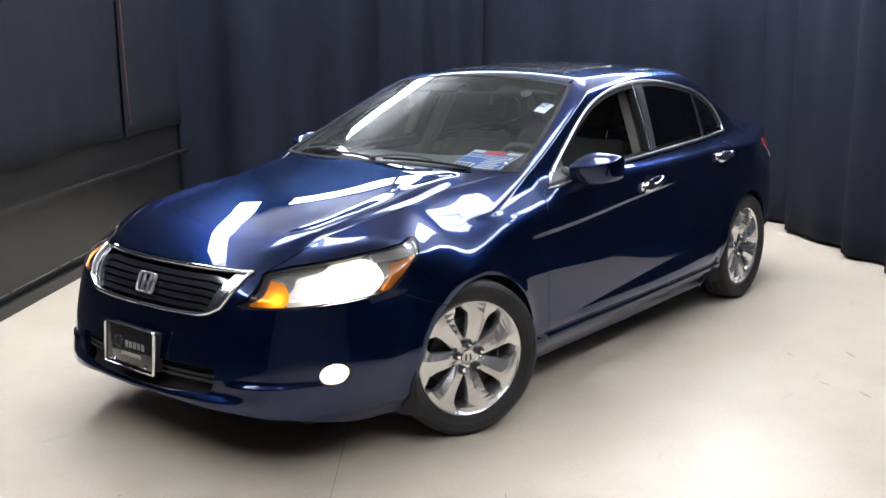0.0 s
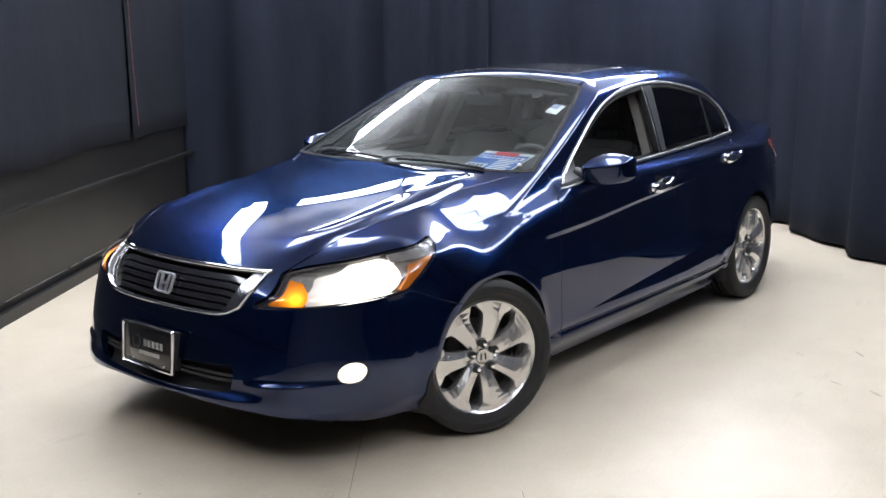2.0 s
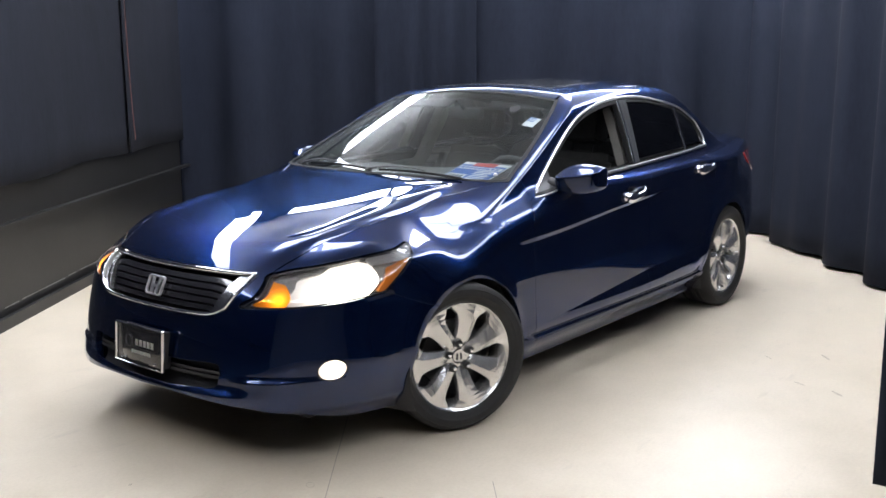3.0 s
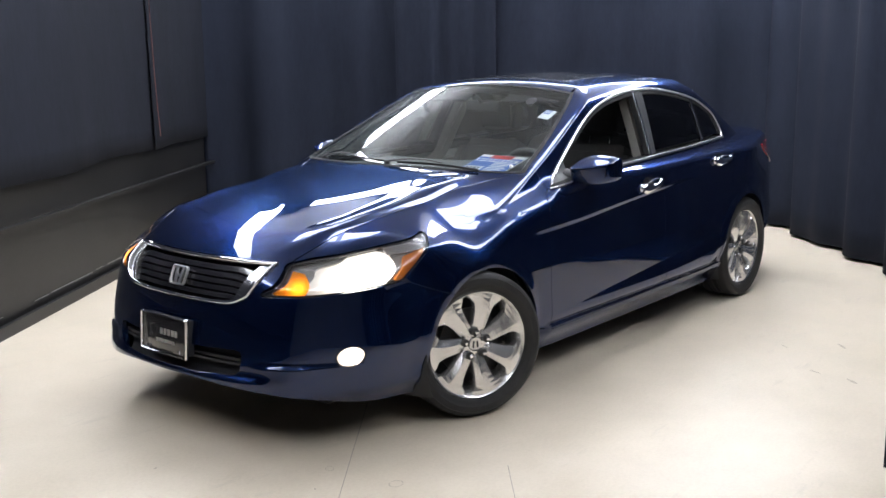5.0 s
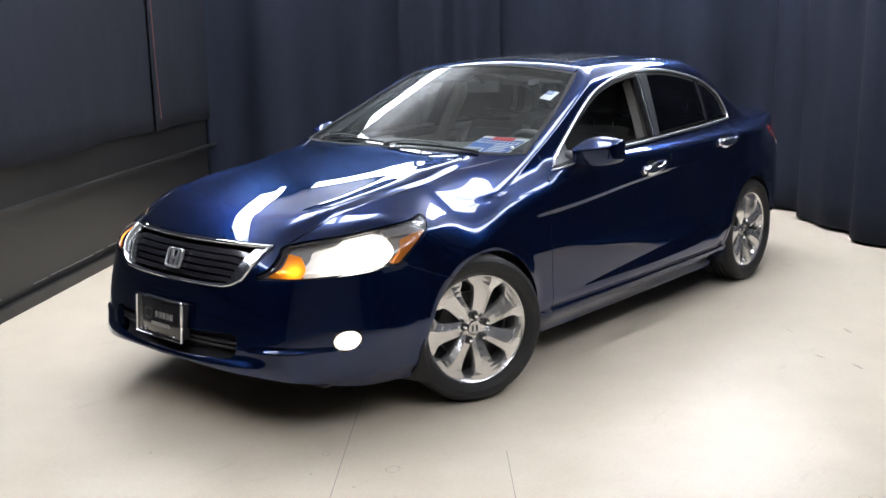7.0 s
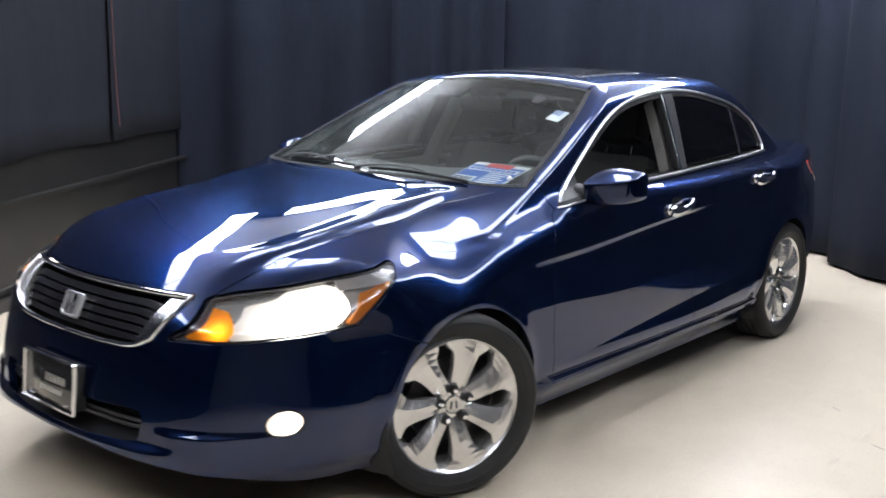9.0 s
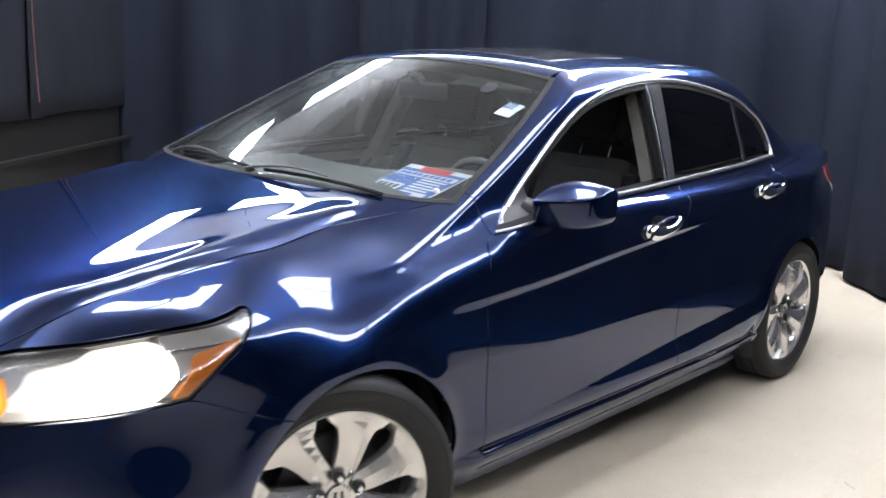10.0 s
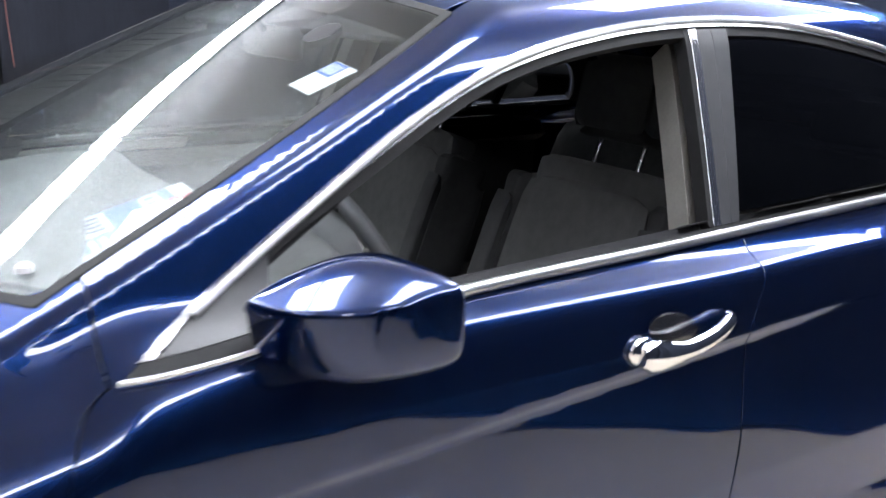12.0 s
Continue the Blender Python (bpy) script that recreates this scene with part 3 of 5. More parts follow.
def grid_of(kind, a0, a1, b0, b1, step, f):
    """Points of the surface f over a range of two coordinates, as verts and faces."""
    if kind == "side":        # x, z; seen from the car's left
        na, nb = int((a1 - a0) / step) + 1, int((b1 - b0) / step) + 1
        A, B = np.meshgrid(np.linspace(a0, a1, na), np.linspace(b0, b1, nb), indexing="ij")
        s, w, reach = np.stack([A, A * 0 + 1.3, B], -1), np.array([0, -1.0, 0]), 1.3
    elif kind == "top":       # x, y; from above
        na, nb = int((a1 - a0) / step) + 1, int((b1 - b0) / step) + 1
        A, B = np.meshgrid(np.linspace(a0, a1, na), np.linspace(b0, b1, nb), indexing="ij")
        s, w, reach = np.stack([A, B, A * 0 + 1.8], -1), np.array([0, 0, -1.0]), 1.5
    elif kind == "glass":     # y, z; from the front
        na, nb = int((a1 - a0) / step) + 1, int((b1 - b0) / step * 2.2) + 1
        A, B = np.meshgrid(np.linspace(a0, a1, na), np.linspace(b0, b1, nb), indexing="ij")
        s, w, reach = np.stack([A * 0 + 2.0, A, B], -1), np.array([-1.0, 0, 0]), 2.5
    elif kind == "back":      # y, z; from behind
        na, nb = int((a1 - a0) / step) + 1, int((b1 - b0) / step * 1.6) + 1
        A, B = np.meshgrid(np.linspace(a0, a1, na), np.linspace(b0, b1, nb), indexing="ij")
        s, w, reach = np.stack([A * 0 - 3.0, A, B], -1), np.array([1.0, 0, 0]), 2.5
    elif kind in ("nose", "stern"):   # angle in degrees, z; round the front or the rear
        sign = 1 if kind == "nose" else -1
        na, nb = int(radians(a1 - a0) * 1.0 / step) + 1, int((b1 - b0) / step) + 1
        A, B = np.meshgrid(np.radians(np.linspace(a0, a1, na)), np.linspace(b0, b1, nb), indexing="ij")
        d = np.stack([np.cos(A) * sign, np.sin(A), A * 0], -1)
        s, w, reach = np.array([1.35 * sign, 0, 0]) + d * 1.6 + np.stack([A * 0, A * 0, B], -1), -d.reshape(-1, 3), 1.5
    else:                     # "ring": x, angle in degrees, round a line inside the car
        y0, z0 = (0.40, 0.55) if kind == "ring" else (0.0, 0.95)
        na, nb = int((a1 - a0) / step) + 1, int(radians(b1 - b0) * 0.55 / step) + 1
        A, B = np.meshgrid(np.linspace(a0, a1, na), np.radians(np.linspace(b0, b1, nb)), indexing="ij")
        d = np.stack([A * 0, np.cos(B), np.sin(B)], -1)
        s, w, reach = np.stack([A, A * 0 + y0, A * 0 + z0], -1) + d * 0.95, -d.reshape(-1, 3), 0.94
    s = s.reshape(-1, 3)
    p, hit = cast(f, s, np.broadcast_to(w, s.shape), reach)
    i = np.arange(na * nb).reshape(na, nb)
    q = np.stack([i[:-1, :-1], i[1:, :-1], i[1:, 1:], i[:-1, 1:]], -1).reshape(-1, 4)
    q = q[hit[q].all(1)]
    return p, q


def skin(name, grid, keeps, mat, parent, depth=0.014, label="", lift=0.0, flip=False, f=body):
    """A part cut out of the car's outer surface: the grid, clipped by each of keeps, raised by lift."""
    if (grid, f) not in GRIDS:
        GRIDS[(grid, f)] = grid_of(*grid, f)
    p, q = GRIDS[(grid, f)]
    m = q[len(q) // 2]
    n = np.cross(p[m[1]] - p[m[0]], p[m[2]] - p[m[1]])
    if n @ slope(f, p[m[:1]])[0] < 0:
        q = q[:, ::-1]
    faces = q.tolist()
    for keep in keeps:
        p, faces = clipped(p, faces, keep)
    n = slope(f, p)
    p = p + n * lift
    if flip:
        p, n, faces = p * (1, -1, 1), n * (1, -1, 1), [g[::-1] for g in faces]
    ob = new(name, sheet_mesh(name, p, faces, n, depth))
    ob.data.materials.append(mat)
    ob.parent = parent
    return tagged(ob, label)


def both(name, grid, keeps, mat, parent, **more):
    """The same part on the left and on the right."""
    return [skin(name, grid, keeps, mat, parent, flip=side, **more) for side in (False, True)]


def spline(*pts, n=10):
    """Points along a smooth curve through pts, without the last."""
    p = [np.array(a, float) for a in pts]
    p = [2 * p[0] - p[1], *p, 2 * p[-1] - p[-2]]
    out = []
    for a, b, c, d in zip(p, p[1:], p[2:], p[3:]):
        for k in range(n):
            t = k / n
            out.append(0.5 * (2 * b + (c - a) * t + (2 * a - 5 * b + 4 * c - d) * t * t + (3 * b - a - 3 * c + d) * t ** 3))
    return out


def inside(poly, i, j, grow=0.0, mirrored=False):
    """A keep function: positive within a closed outline in the coordinates i and j."""
    a = np.array(poly)
    b = np.roll(a, -1, 0)

    def keep(p):
        q = np.stack([np.abs(p[:, i]) if mirrored and i == 1 else p[:, i], p[:, j]], 1)
        best, odd = np.full(len(q), 9.0), np.zeros(len(q), bool)
        for u, v in zip(a, b):
            e = v - u
            t = np.clip(((q - u) @ e) / max(e @ e, 1e-12), 0, 1)
            best = np.minimum(best, np.linalg.norm(q - u - t[:, None] * e, axis=1))
            cross = (u[1] > q[:, 1]) != (v[1] > q[:, 1])
            with np.errstate(divide="ignore", invalid="ignore"):
                odd ^= cross & (q[:, 0] < (v[0] - u[0]) * (q[:, 1] - u[1]) / (v[1] - u[1]) + u[0])
        return np.where(odd, best, -best) + grow
    return keep


def outside(keep, grow=0.0):
    return lambda p: -keep(p) - grow


# ---- the car ----
car = empty("sedan_car", "dark blue metallic four-door sedan parked with lights on", "car")
GAP = 0.0025
ARCH = 0.356

# outlines in (x, z) on the side, (y, z) on the front
FRONT_SEAM = smooth_curve((0.20, 0.86), (0.30, 0.87), (0.50, 0.885), (0.65, 0.887), (0.78, 0.89), (0.88, 0.874), (0.93, 0.845), (0.96, 0.80), (1.0, 0.76))
MID_SEAM = smooth_curve((0.20, -0.27), (0.33, -0.262), (0.45, -0.24), (0.55, -0.245), (0.65, -0.262), (0.80, -0.262), (0.86, -0.266), (0.93, -0.295), (1.0, -0.325), (1.2, -0.36))
REAR_SEAM = smooth_curve((0.20, -0.96), (0.29, -0.985), (0.42, -1.03), (0.56, -1.09), (0.66, -1.105), (0.76, -1.152), (0.87, -1.165), (0.95, -1.165), (0.99, -1.20), (1.03, -1.27), (1.1, -1.33))
SILL = smooth_curve((1.2, 0.272), (0.85, 0.276), (0.0, 0.286), (-0.95, 0.298), (-1.2, 0.30))
WINDOW_LINE = [*spline((0.815, 0.944), (0.53, 0.971), (-0.22, 1.0), (-0.95, 1.026), (-1.30, 1.04)),
               *spline((-1.30, 1.04), (-1.318, 1.10), (-1.278, 1.190), (-1.205, 1.240), (-1.045, 1.306), (-0.70, 1.366), (-0.43, 1.380), (-0.146, 1.362), (0.111, 1.313), (0.314, 1.234), (0.548, 1.105), (0.815, 0.944))]
window_line = inside(WINDOW_LINE, 0, 2)
LAMP = [*spline((2.297, 0.652), (2.245, 0.700), (2.158, 0.768)), *spline((2.158, 0.768), (2.02, 0.799), (1.85, 0.828), (1.655, 0.856)),
        *spline((1.655, 0.856), (1.648, 0.845), (1.70, 0.805), (1.77, 0.755), (1.85, 0.686)), *spline((1.85, 0.686), (2.03, 0.669), (2.18, 0.657), (2.297, 0.652))]
lamp_line = inside(LAMP, 0, 2)
lamp_zone = lambda p: np.minimum(lamp_line(p), (np.abs(p[:, 1]) - 0.47) * 0.8)
GRILLE = [*spline((0.0, 0.776), (0.24, 0.776), (0.466, 0.772)), *spline((0.466, 0.772), (0.452, 0.712), (0.424, 0.655), (0.414, 0.640)), *spline((0.414, 0.640), (0.35, 0.612), (0.24, 0.604), (0.0, 0.602))]
GRILLE = GRILLE + [(-y, z) for y, z in GRILLE[:0:-1]]
grille_flat = inside(GRILLE, 1, 2)
grille_line = lambda p: np.minimum(grille_flat(p), p[:, 0] - 1.9)
INTAKE = [*spline((0.0, 0.425), (0.20, 0.428), (0.40, 0.438)), (0.42, 0.43), *spline((0.425, 0.40), (0.415, 0.345)), (0.395, 0.335), *spline((0.38, 0.333), (0.20, 0.326), (0.0, 0.324))]
INTAKE = INTAKE + [(-y, z) for y, z in INTAKE[:0:-1]]
intake_flat = inside(INTAKE, 1, 2)
intake_line = lambda p: np.minimum(intake_flat(p), p[:, 0] - 1.9)
LIP = smooth_curve((0.0, 0.302), (0.20, 0.302), (0.34, 0.294), (0.49, 0.282), (0.62, 0.262), (0.69, 0.240), (0.745, 0.206), (0.80, 0.18), (1.0, 0.175))
HOOD_HALF = smooth_curve((2.3, 0.46), (2.15, 0.505), (2.02, 0.552), (1.78, 0.592), (1.48, 0.605), (1.13, 0.625), (0.98, 0.67), (0.88, 0.72), (0.7, 0.80))
GLASS_HALF = smooth_curve((0.90, 0.815), (0.99, 0.770), (1.05, 0.740), (1.14, 0.703), (1.25, 0.648), (1.355, 0.582), (1.45, 0.51))
cowl_edge = lambda p, off: (1.075 + off - 0.19 * (np.abs(p[:, 1]) / 0.72) ** 2.2) - p[:, 0]
header = lambda p: p[:, 0] - 0.172 + 0.012 * (p[:, 1] / 0.55) ** 2
FOG_AT = np.array([2.09, 0.772, 0.412])


def fog_line(p):
    s = np.hypot(p[:, 0] - FOG_AT[0], np.abs(p[:, 1]) - FOG_AT[1]) * np.sign(p[:, 0] - FOG_AT[0])
    return (1 - np.sqrt(((s + 0.15 * (p[:, 2] - 0.412)) / 0.064) ** 2 + ((p[:, 2] - FOG_AT[2]) / 0.044) ** 2)) * 0.045


def arch(p, front=True):
    wx, wz = WHEELS[0 if front else 1]
    dz = np.maximum(p[:, 2] - wz, 0) * 1.0
    if front:
        wx, dz = 1.378, dz * 1.05
    return np.hypot((p[:, 0] - wx) * (0.965 if front else 1.0) * (1 - 0.10 * np.clip((wz - p[:, 2]) / 0.2, 0, 1) * (p[:, 0] < wx)), dz) - ARCH


ahead = lambda curve, off=GAP: (lambda p: p[:, 0] - curve(p[:, 2]) - off)
behind = lambda curve, off=GAP: (lambda p: curve(p[:, 2]) - off - p[:, 0])
above = lambda curve, off=GAP: (lambda p: p[:, 2] - curve(p[:, 0]) - off)
below = lambda curve, off=GAP: (lambda p: curve(p[:, 0]) - off - p[:, 2])
high = lambda z: (lambda p: p[:, 2] - z)
low = lambda z: (lambda p: z - p[:, 2])
BUMPER_SEAM = smooth_curve((1.55, 0.575), (1.645, 0.605), (1.74, 0.642), (1.85, 0.686), (2.0, 0.69))
DOOR_TOP = smooth_curve((1.0, 0.93), (0.815, 0.944), (0.53, 0.971), (-0.22, 1.0), (-0.95, 1.026), (-1.30, 1.04), (-1.6, 1.04))

# hood and wings
hood = skin("hood", ("top", 0.6, 2.32, -0.78, 0.78, 0.014),
            [lambda p: HOOD_HALF(p[:, 0]) - GAP - np.abs(p[:, 1]), lambda p: p[:, 0] - 1.087 + 0.19 * (np.abs(p[:, 1]) / 0.72) ** 2.2,
             outside(grille_line, GAP), outside(lamp_zone, GAP), lambda p: p[:, 2] - 0.755], PAINT, car, label="creased dark blue hood with bright reflections")
fender_keeps = [lambda p: np.abs(p[:, 1]) - HOOD_HALF(p[:, 0]) - GAP, ahead(FRONT_SEAM), outside(lamp_zone, GAP), arch,
                lambda p: np.maximum(p[:, 2] - BUMPER_SEAM(p[:, 0]) - GAP, 1.5 - p[:, 0]), high(0.20),
                lambda p: np.where(p[:, 2] > 0.915, p[:, 0] - 0.823, 0.1)]
both("front_fender", ("ring", 0.70, 2.16, -40, 88, 0.010), fender_keeps, PAINT, car)

# bumper with its openings
bumper = skin("front_bumper", ("nose", -78, 78, 0.16, 0.80, 0.010),
              [outside(grille_line, 0.0), outside(intake_line, 0.0), outside(fog_line, 0.0), outside(lamp_zone, GAP), arch,
               lambda p: np.maximum(BUMPER_SEAM(p[:, 0]) - GAP - p[:, 2], np.minimum(p[:, 0] - 2.0, 0.60 - np.abs(p[:, 1]))),
               lambda p: 0.755 - p[:, 2], lambda p: p[:, 2] - LIP(np.abs(p[:, 1])), lambda p: p[:, 0] - 1.5], PAINT, car, depth=0.03,
              label="dark blue front bumper with a low lip")

# set-back black sheet that stands in for the shade below the lip
skin("under_bumper_shade", ("nose", -62, 62, 0.17, 0.34, 0.012), [lambda p: LIP(np.abs(p[:, 1])) + 0.012 - p[:, 2], lambda p: p[:, 2] - 0.175], BLACK, car, lift=-0.10, depth=0.02, label="black sheet standing for the shade under the bumper")

# doors, sill and rear quarters
for side in (False, True):
    more = dict(mat=PAINT, parent=car, flip=side)
    door = skin("front_door", ("side", -0.40, 0.95, 0.24, 1.03, 0.0065), [behind(FRONT_SEAM), ahead(MID_SEAM), above(SILL), below(DOOR_TOP, 0.0)], **more)
    door_back = skin("rear_door", ("side", -1.40, -0.15, 0.24, 1.07, 0.009), [behind(MID_SEAM), ahead(REAR_SEAM), above(SILL), below(DOOR_TOP, 0.0), lambda p: arch(p, False) - 0.02], **more)
    skin("side_sill", ("side", -1.15, 1.05, 0.15, 0.32, 0.012), [below(SILL), arch, lambda p: arch(p, False), behind(FRONT_SEAM, -0.12), high(0.165)], label="", **more)
    skin("rear_quarter_panel", ("ring", -2.50, -0.90, -45, 88, 0.015), [behind(REAR_SEAM), lambda p: arch(p, False), high(0.22), lambda p: np.maximum(DOOR_TOP(p[:, 0]) - p[:, 2], -1.3 - p[:, 0]),
                                                                       lambda p: np.abs(p[:, 1]) - 0.56, lambda p: p[:, 0] + 2.32 + 0.2 * (p[:, 2] - 0.6)], **more)
    # pillars and roof rail round the windows
    skin("pillar_frame", ("green", -2.15, 0.98, -3, 86, 0.0085), [outside(window_line, -0.001), lambda p: np.abs(p[:, 1]) - GLASS_HALF(p[:, 2]) * (p[:, 0] > 0.0) - 0.545 * (p[:, 0] <= 0.0),
                                                              lambda p: 0.818 - p[:, 0], lambda p: p[:, 2] - DOOR_TOP(p[:, 0]),
                                                              lambda p: p[:, 0] + 2.05], label="dark blue windscreen pillar and roof rail", **more)

roof = skin("roof", ("top", -1.30, 0.25, -0.60, 0.60, 0.014), [lambda p: 0.543 - np.abs(p[:, 1]), lambda p: -header(p), lambda p: p[:, 0] + 1.20,
                                                           lambda p: np.maximum(np.abs(p[:, 1]) - 0.405, np.maximum(p[:, 0] + 0.03, -0.56 - p[:, 0]))], PAINT, car)
skin("sunroof", ("top", -0.60, 0.0, -0.42, 0.42, 0.014), [lambda p: 0.40 - np.abs(p[:, 1]), lambda p: -0.035 - p[:, 0], lambda p: p[:, 0] + 0.555], GLOSS, car, label="dark glass sunroof panel", lift=0.002)
skin("trunk_lid", ("top", -2.45, -1.6, -0.6, 0.6, 0.016), [lambda p: 0.557 - np.abs(p[:, 1]), lambda p: p[:, 0] + 2.40], PAINT, car)
skin("rear_bumper", ("stern", -75, 75, 0.22, 0.98, 0.016), [lambda p: -p[:, 0] - 1.72, lambda p: np.maximum(-2.325 - 0.2 * (p[:, 2] - 0.6) - p[:, 0], -9), lambda p: arch(p, False)], PAINT, car)

# glass
skin("windshield", ("glass", -0.80, 0.80, 0.93, 1.44, 0.02), [lambda p: GLASS_HALF(p[:, 2]) - 0.004 - np.abs(p[:, 1]), header, lambda p: cowl_edge(p, -0.01) + 0.02], WINDSHIELD, car, depth=0, label="clear laminated windshield with a tinted top band").visible_shadow = False
skin("rear_window", ("back", -0.66, 0.66, 1.08, 1.42, 0.02), [lambda p: GLASS_HALF(p[:, 2]) - np.abs(p[:, 1]), lambda p: -1.2 - p[:, 0]], TINTED, car, depth=0)


# ---- wheels ----


def rim_mesh(bm=None):
    """The rim's barrel and lip; the outer face looks along +y."""
    return turned([(0.210, -0.10), (0.224, -0.10), (0.229, 0.062), (0.243, 0.078), (0.2455, 0.088), (0.241, 0.0925), (0.235, 0.088), (0.222, 0.066), (0.212, 0.04)], 72)


def spoke(k):
    """One of the seven broad, faceted spokes, widening to the rim."""
    bm = bmesh.new()
    rows = []
    for r, h, half, crest in ((0.040, 0.060, 0.0185, 0.000), (0.075, 0.069, 0.0325, 0.004), (0.105, 0.075, 0.0390, 0.008), (0.135, 0.079, 0.0430, 0.011), (0.165, 0.082, 0.0490, 0.011),
                             (0.194, 0.0845, 0.0600, 0.008), (0.214, 0.086, 0.0860, 0.004), (0.238, 0.087, 0.1085, 0.001)):
        skew = 0.04 * (r / 0.226) ** 2
        row = []
        for w, hh in ((-1, -0.022), (-0.93, -0.004), (-0.30, crest * 0.9), (0.25, crest * 0.35), (0.93, -0.007), (1, -0.026)):
            a = half * w / r * 0.93 if r > 0.1 else half * w / r
            a = a + skew
            row.append((r * math.sin(a), h + hh, r * math.cos(a)))
        for w in (0.85, -0.85):
            a = half * w / r * 0.9 + skew
            row.append((r * math.sin(a), h - 0.05, r * math.cos(a)))
        rows.append(row)
    loft(rows, bm)
    return moved(bm, Matrix.Rotation(2 * math.pi * k / 7 + 0.649, 4, "Y"))


def tyre_mesh():
    prof = [(0.235, -0.088), (0.262, -0.108), (0.295, -0.113), (0.316, -0.104), (0.325, -0.088)]
    for y in (-0.060, -0.026, 0.012, 0.046):
        prof += [(0.328, y - 0.010), (0.321, y - 0.006), (0.321, y), (0.328, y + 0.004)]
    prof += [(0.325, 0.088), (0.316, 0.104), (0.303, 0.111), (0.300, 0.109), (0.292, 0.1115), (0.276, 0.110), (0.273, 0.107), (0.262, 0.104), (0.252, 0.098), (0.245, 0.088)]
    return turned(prof, 96)


def build_wheel(at, steer, flip):
    ob = new("wheel")
    ob.parent = car
    ob.matrix_local = Matrix.Translation(at) @ Matrix.Rotation(radians(steer), 4, "Z") @ (Matrix.Rotation(math.pi, 4, "Z") if flip else Matrix.Identity(4))
    tagged(ob, "black tyre on a seven-spoke silver alloy wheel")
    part("tyre", tyre_mesh(), RUBBER, ob, "black rubber tyre")
    part("rim", rim_mesh(), ALLOY, ob)
    for k in range(7):
        part("spoke", spoke(k), ALLOY, ob, smooth=False)
    part("hub", turned([(0.0, 0.02), (0.058, 0.02), (0.066, 0.045), (0.060, 0.060), (0.036, 0.063), (0.0, 0.063)], 40, closed=False), ALLOY, ob)
    cap = part("centre_cap", turned([(0.0, 0.062), (0.031, 0.062), (0.034, 0.066), (0.031, 0.070), (0.026, 0.069), (0.0, 0.069)], 32, closed=False), SATIN, ob, "silver centre cap with a plain badge")
    for o, t in ((-0.010, 6), (0.010, -6)):
        part("badge_bar", moved(box(-0.0032, 0.0032, 0.068, 0.0715, -0.014, 0.014, 0.001), Matrix.Translation((o, 0, 0)) @ Matrix.Rotation(radians(t), 4, "Y")), BLACK, cap)
    for k in range(5):
        a = 2 * math.pi * k / 5 + 0.06
        at_nut = Matrix.Translation((0.057 * math.sin(a), 0, 0.057 * math.cos(a)))
        # a raised dark disc gives the shade of the pocket round the nut
        part("nut_pocket_shade", moved(turned([(0.0, 0.060), (0.0175, 0.060), (0.0175, 0.0775), (0.0, 0.0755)], 20, closed=False), at_nut), ALLOY_DARK, ob)
        part("lug_nut", moved(turned([(0.0, 0.060), (0.0105, 0.060), (0.0110, 0.082), (0.0080, 0.090), (0.0, 0.092)], 6, closed=False), at_nut), CHROME, ob)
    part("brake_disc", turned([(0.05, -0.012), (0.150, -0.012), (0.150, 0.010), (0.05, 0.010)], 40), ALLOY_DARK, ob)
    part("back_plate", turned([(0.0, -0.03), (0.20, -0.03), (0.20, -0.02), (0.0, -0.02)], 32, closed=False), DARK, ob)
    return ob


for (wx, wy, steer, flip) in ((1.402, 0.818, -22, False), (-1.4, 0.805, 0, False), (1.402, -0.818, -22, True), (-1.4, -0.805, 0, True)):
    build_wheel((wx, wy, 0.327), steer, flip)
# dark wheel housings and floor pan
for wx, wz in WHEELS:
    for s in (-1, 1):
        bm = bmesh.new()
        pts = [(ARCH + 0.012, 0.89), (ARCH + 0.03, 0.80), (ARCH + 0.04, 0.50), (0.05, 0.49)]
        rings = [[bm.verts.new((wx + r * math.cos(a), s * y, wz + r * math.sin(a))) for r, y in pts] for a in np.linspace(-0.45, math.pi + 0.45, 28)]
        for u, w in zip(rings, rings[1:]):
            for k in range(len(pts) - 1):
                bm.faces.new((u[k], u[k + 1], w[k + 1], w[k]))
        part("wheel_liner", bm, BLACK, car)
part("floor_pan", box(-2.05, 2.12, -0.66, 0.66, 0.19, 0.26, 0.02), DARK, car)


# ---- window surrounds ----
wl_band = lambda a, b: (lambda p: np.minimum(window_line(p) - a, b - window_line(p)))
tilt = lambda x0, z0, x1, z1: (lambda p: p[:, 0] - (x0 + (x1 - x0) * (p[:, 2] - z0) / (z1 - z0)))      # positive ahead of a slanted line
neg = lambda f: (lambda p: -f(p))
B_FRONT, B_CHROME, B_REAR = tilt(-0.248, 1.0, -0.304, 1.36), tilt(-0.258, 1.0, -0.316, 1.37), tilt(-0.325, 1.0, -0.425, 1.37)
D_FRONT, D_REAR = tilt(-0.958, 1.03, -1.005, 1.30), tilt(-0.985, 1.03, -1.030, 1.30)
SAIL_REAR = tilt(0.60, 0.97, 0.585, 1.10)
trim_wide = lambda p: 0.016 - 0.009 * ramp(p[:, 0], 0.35, 0.58)
GREEN = ("green", -1.36, 0.86, -4, 70, 0.0065)
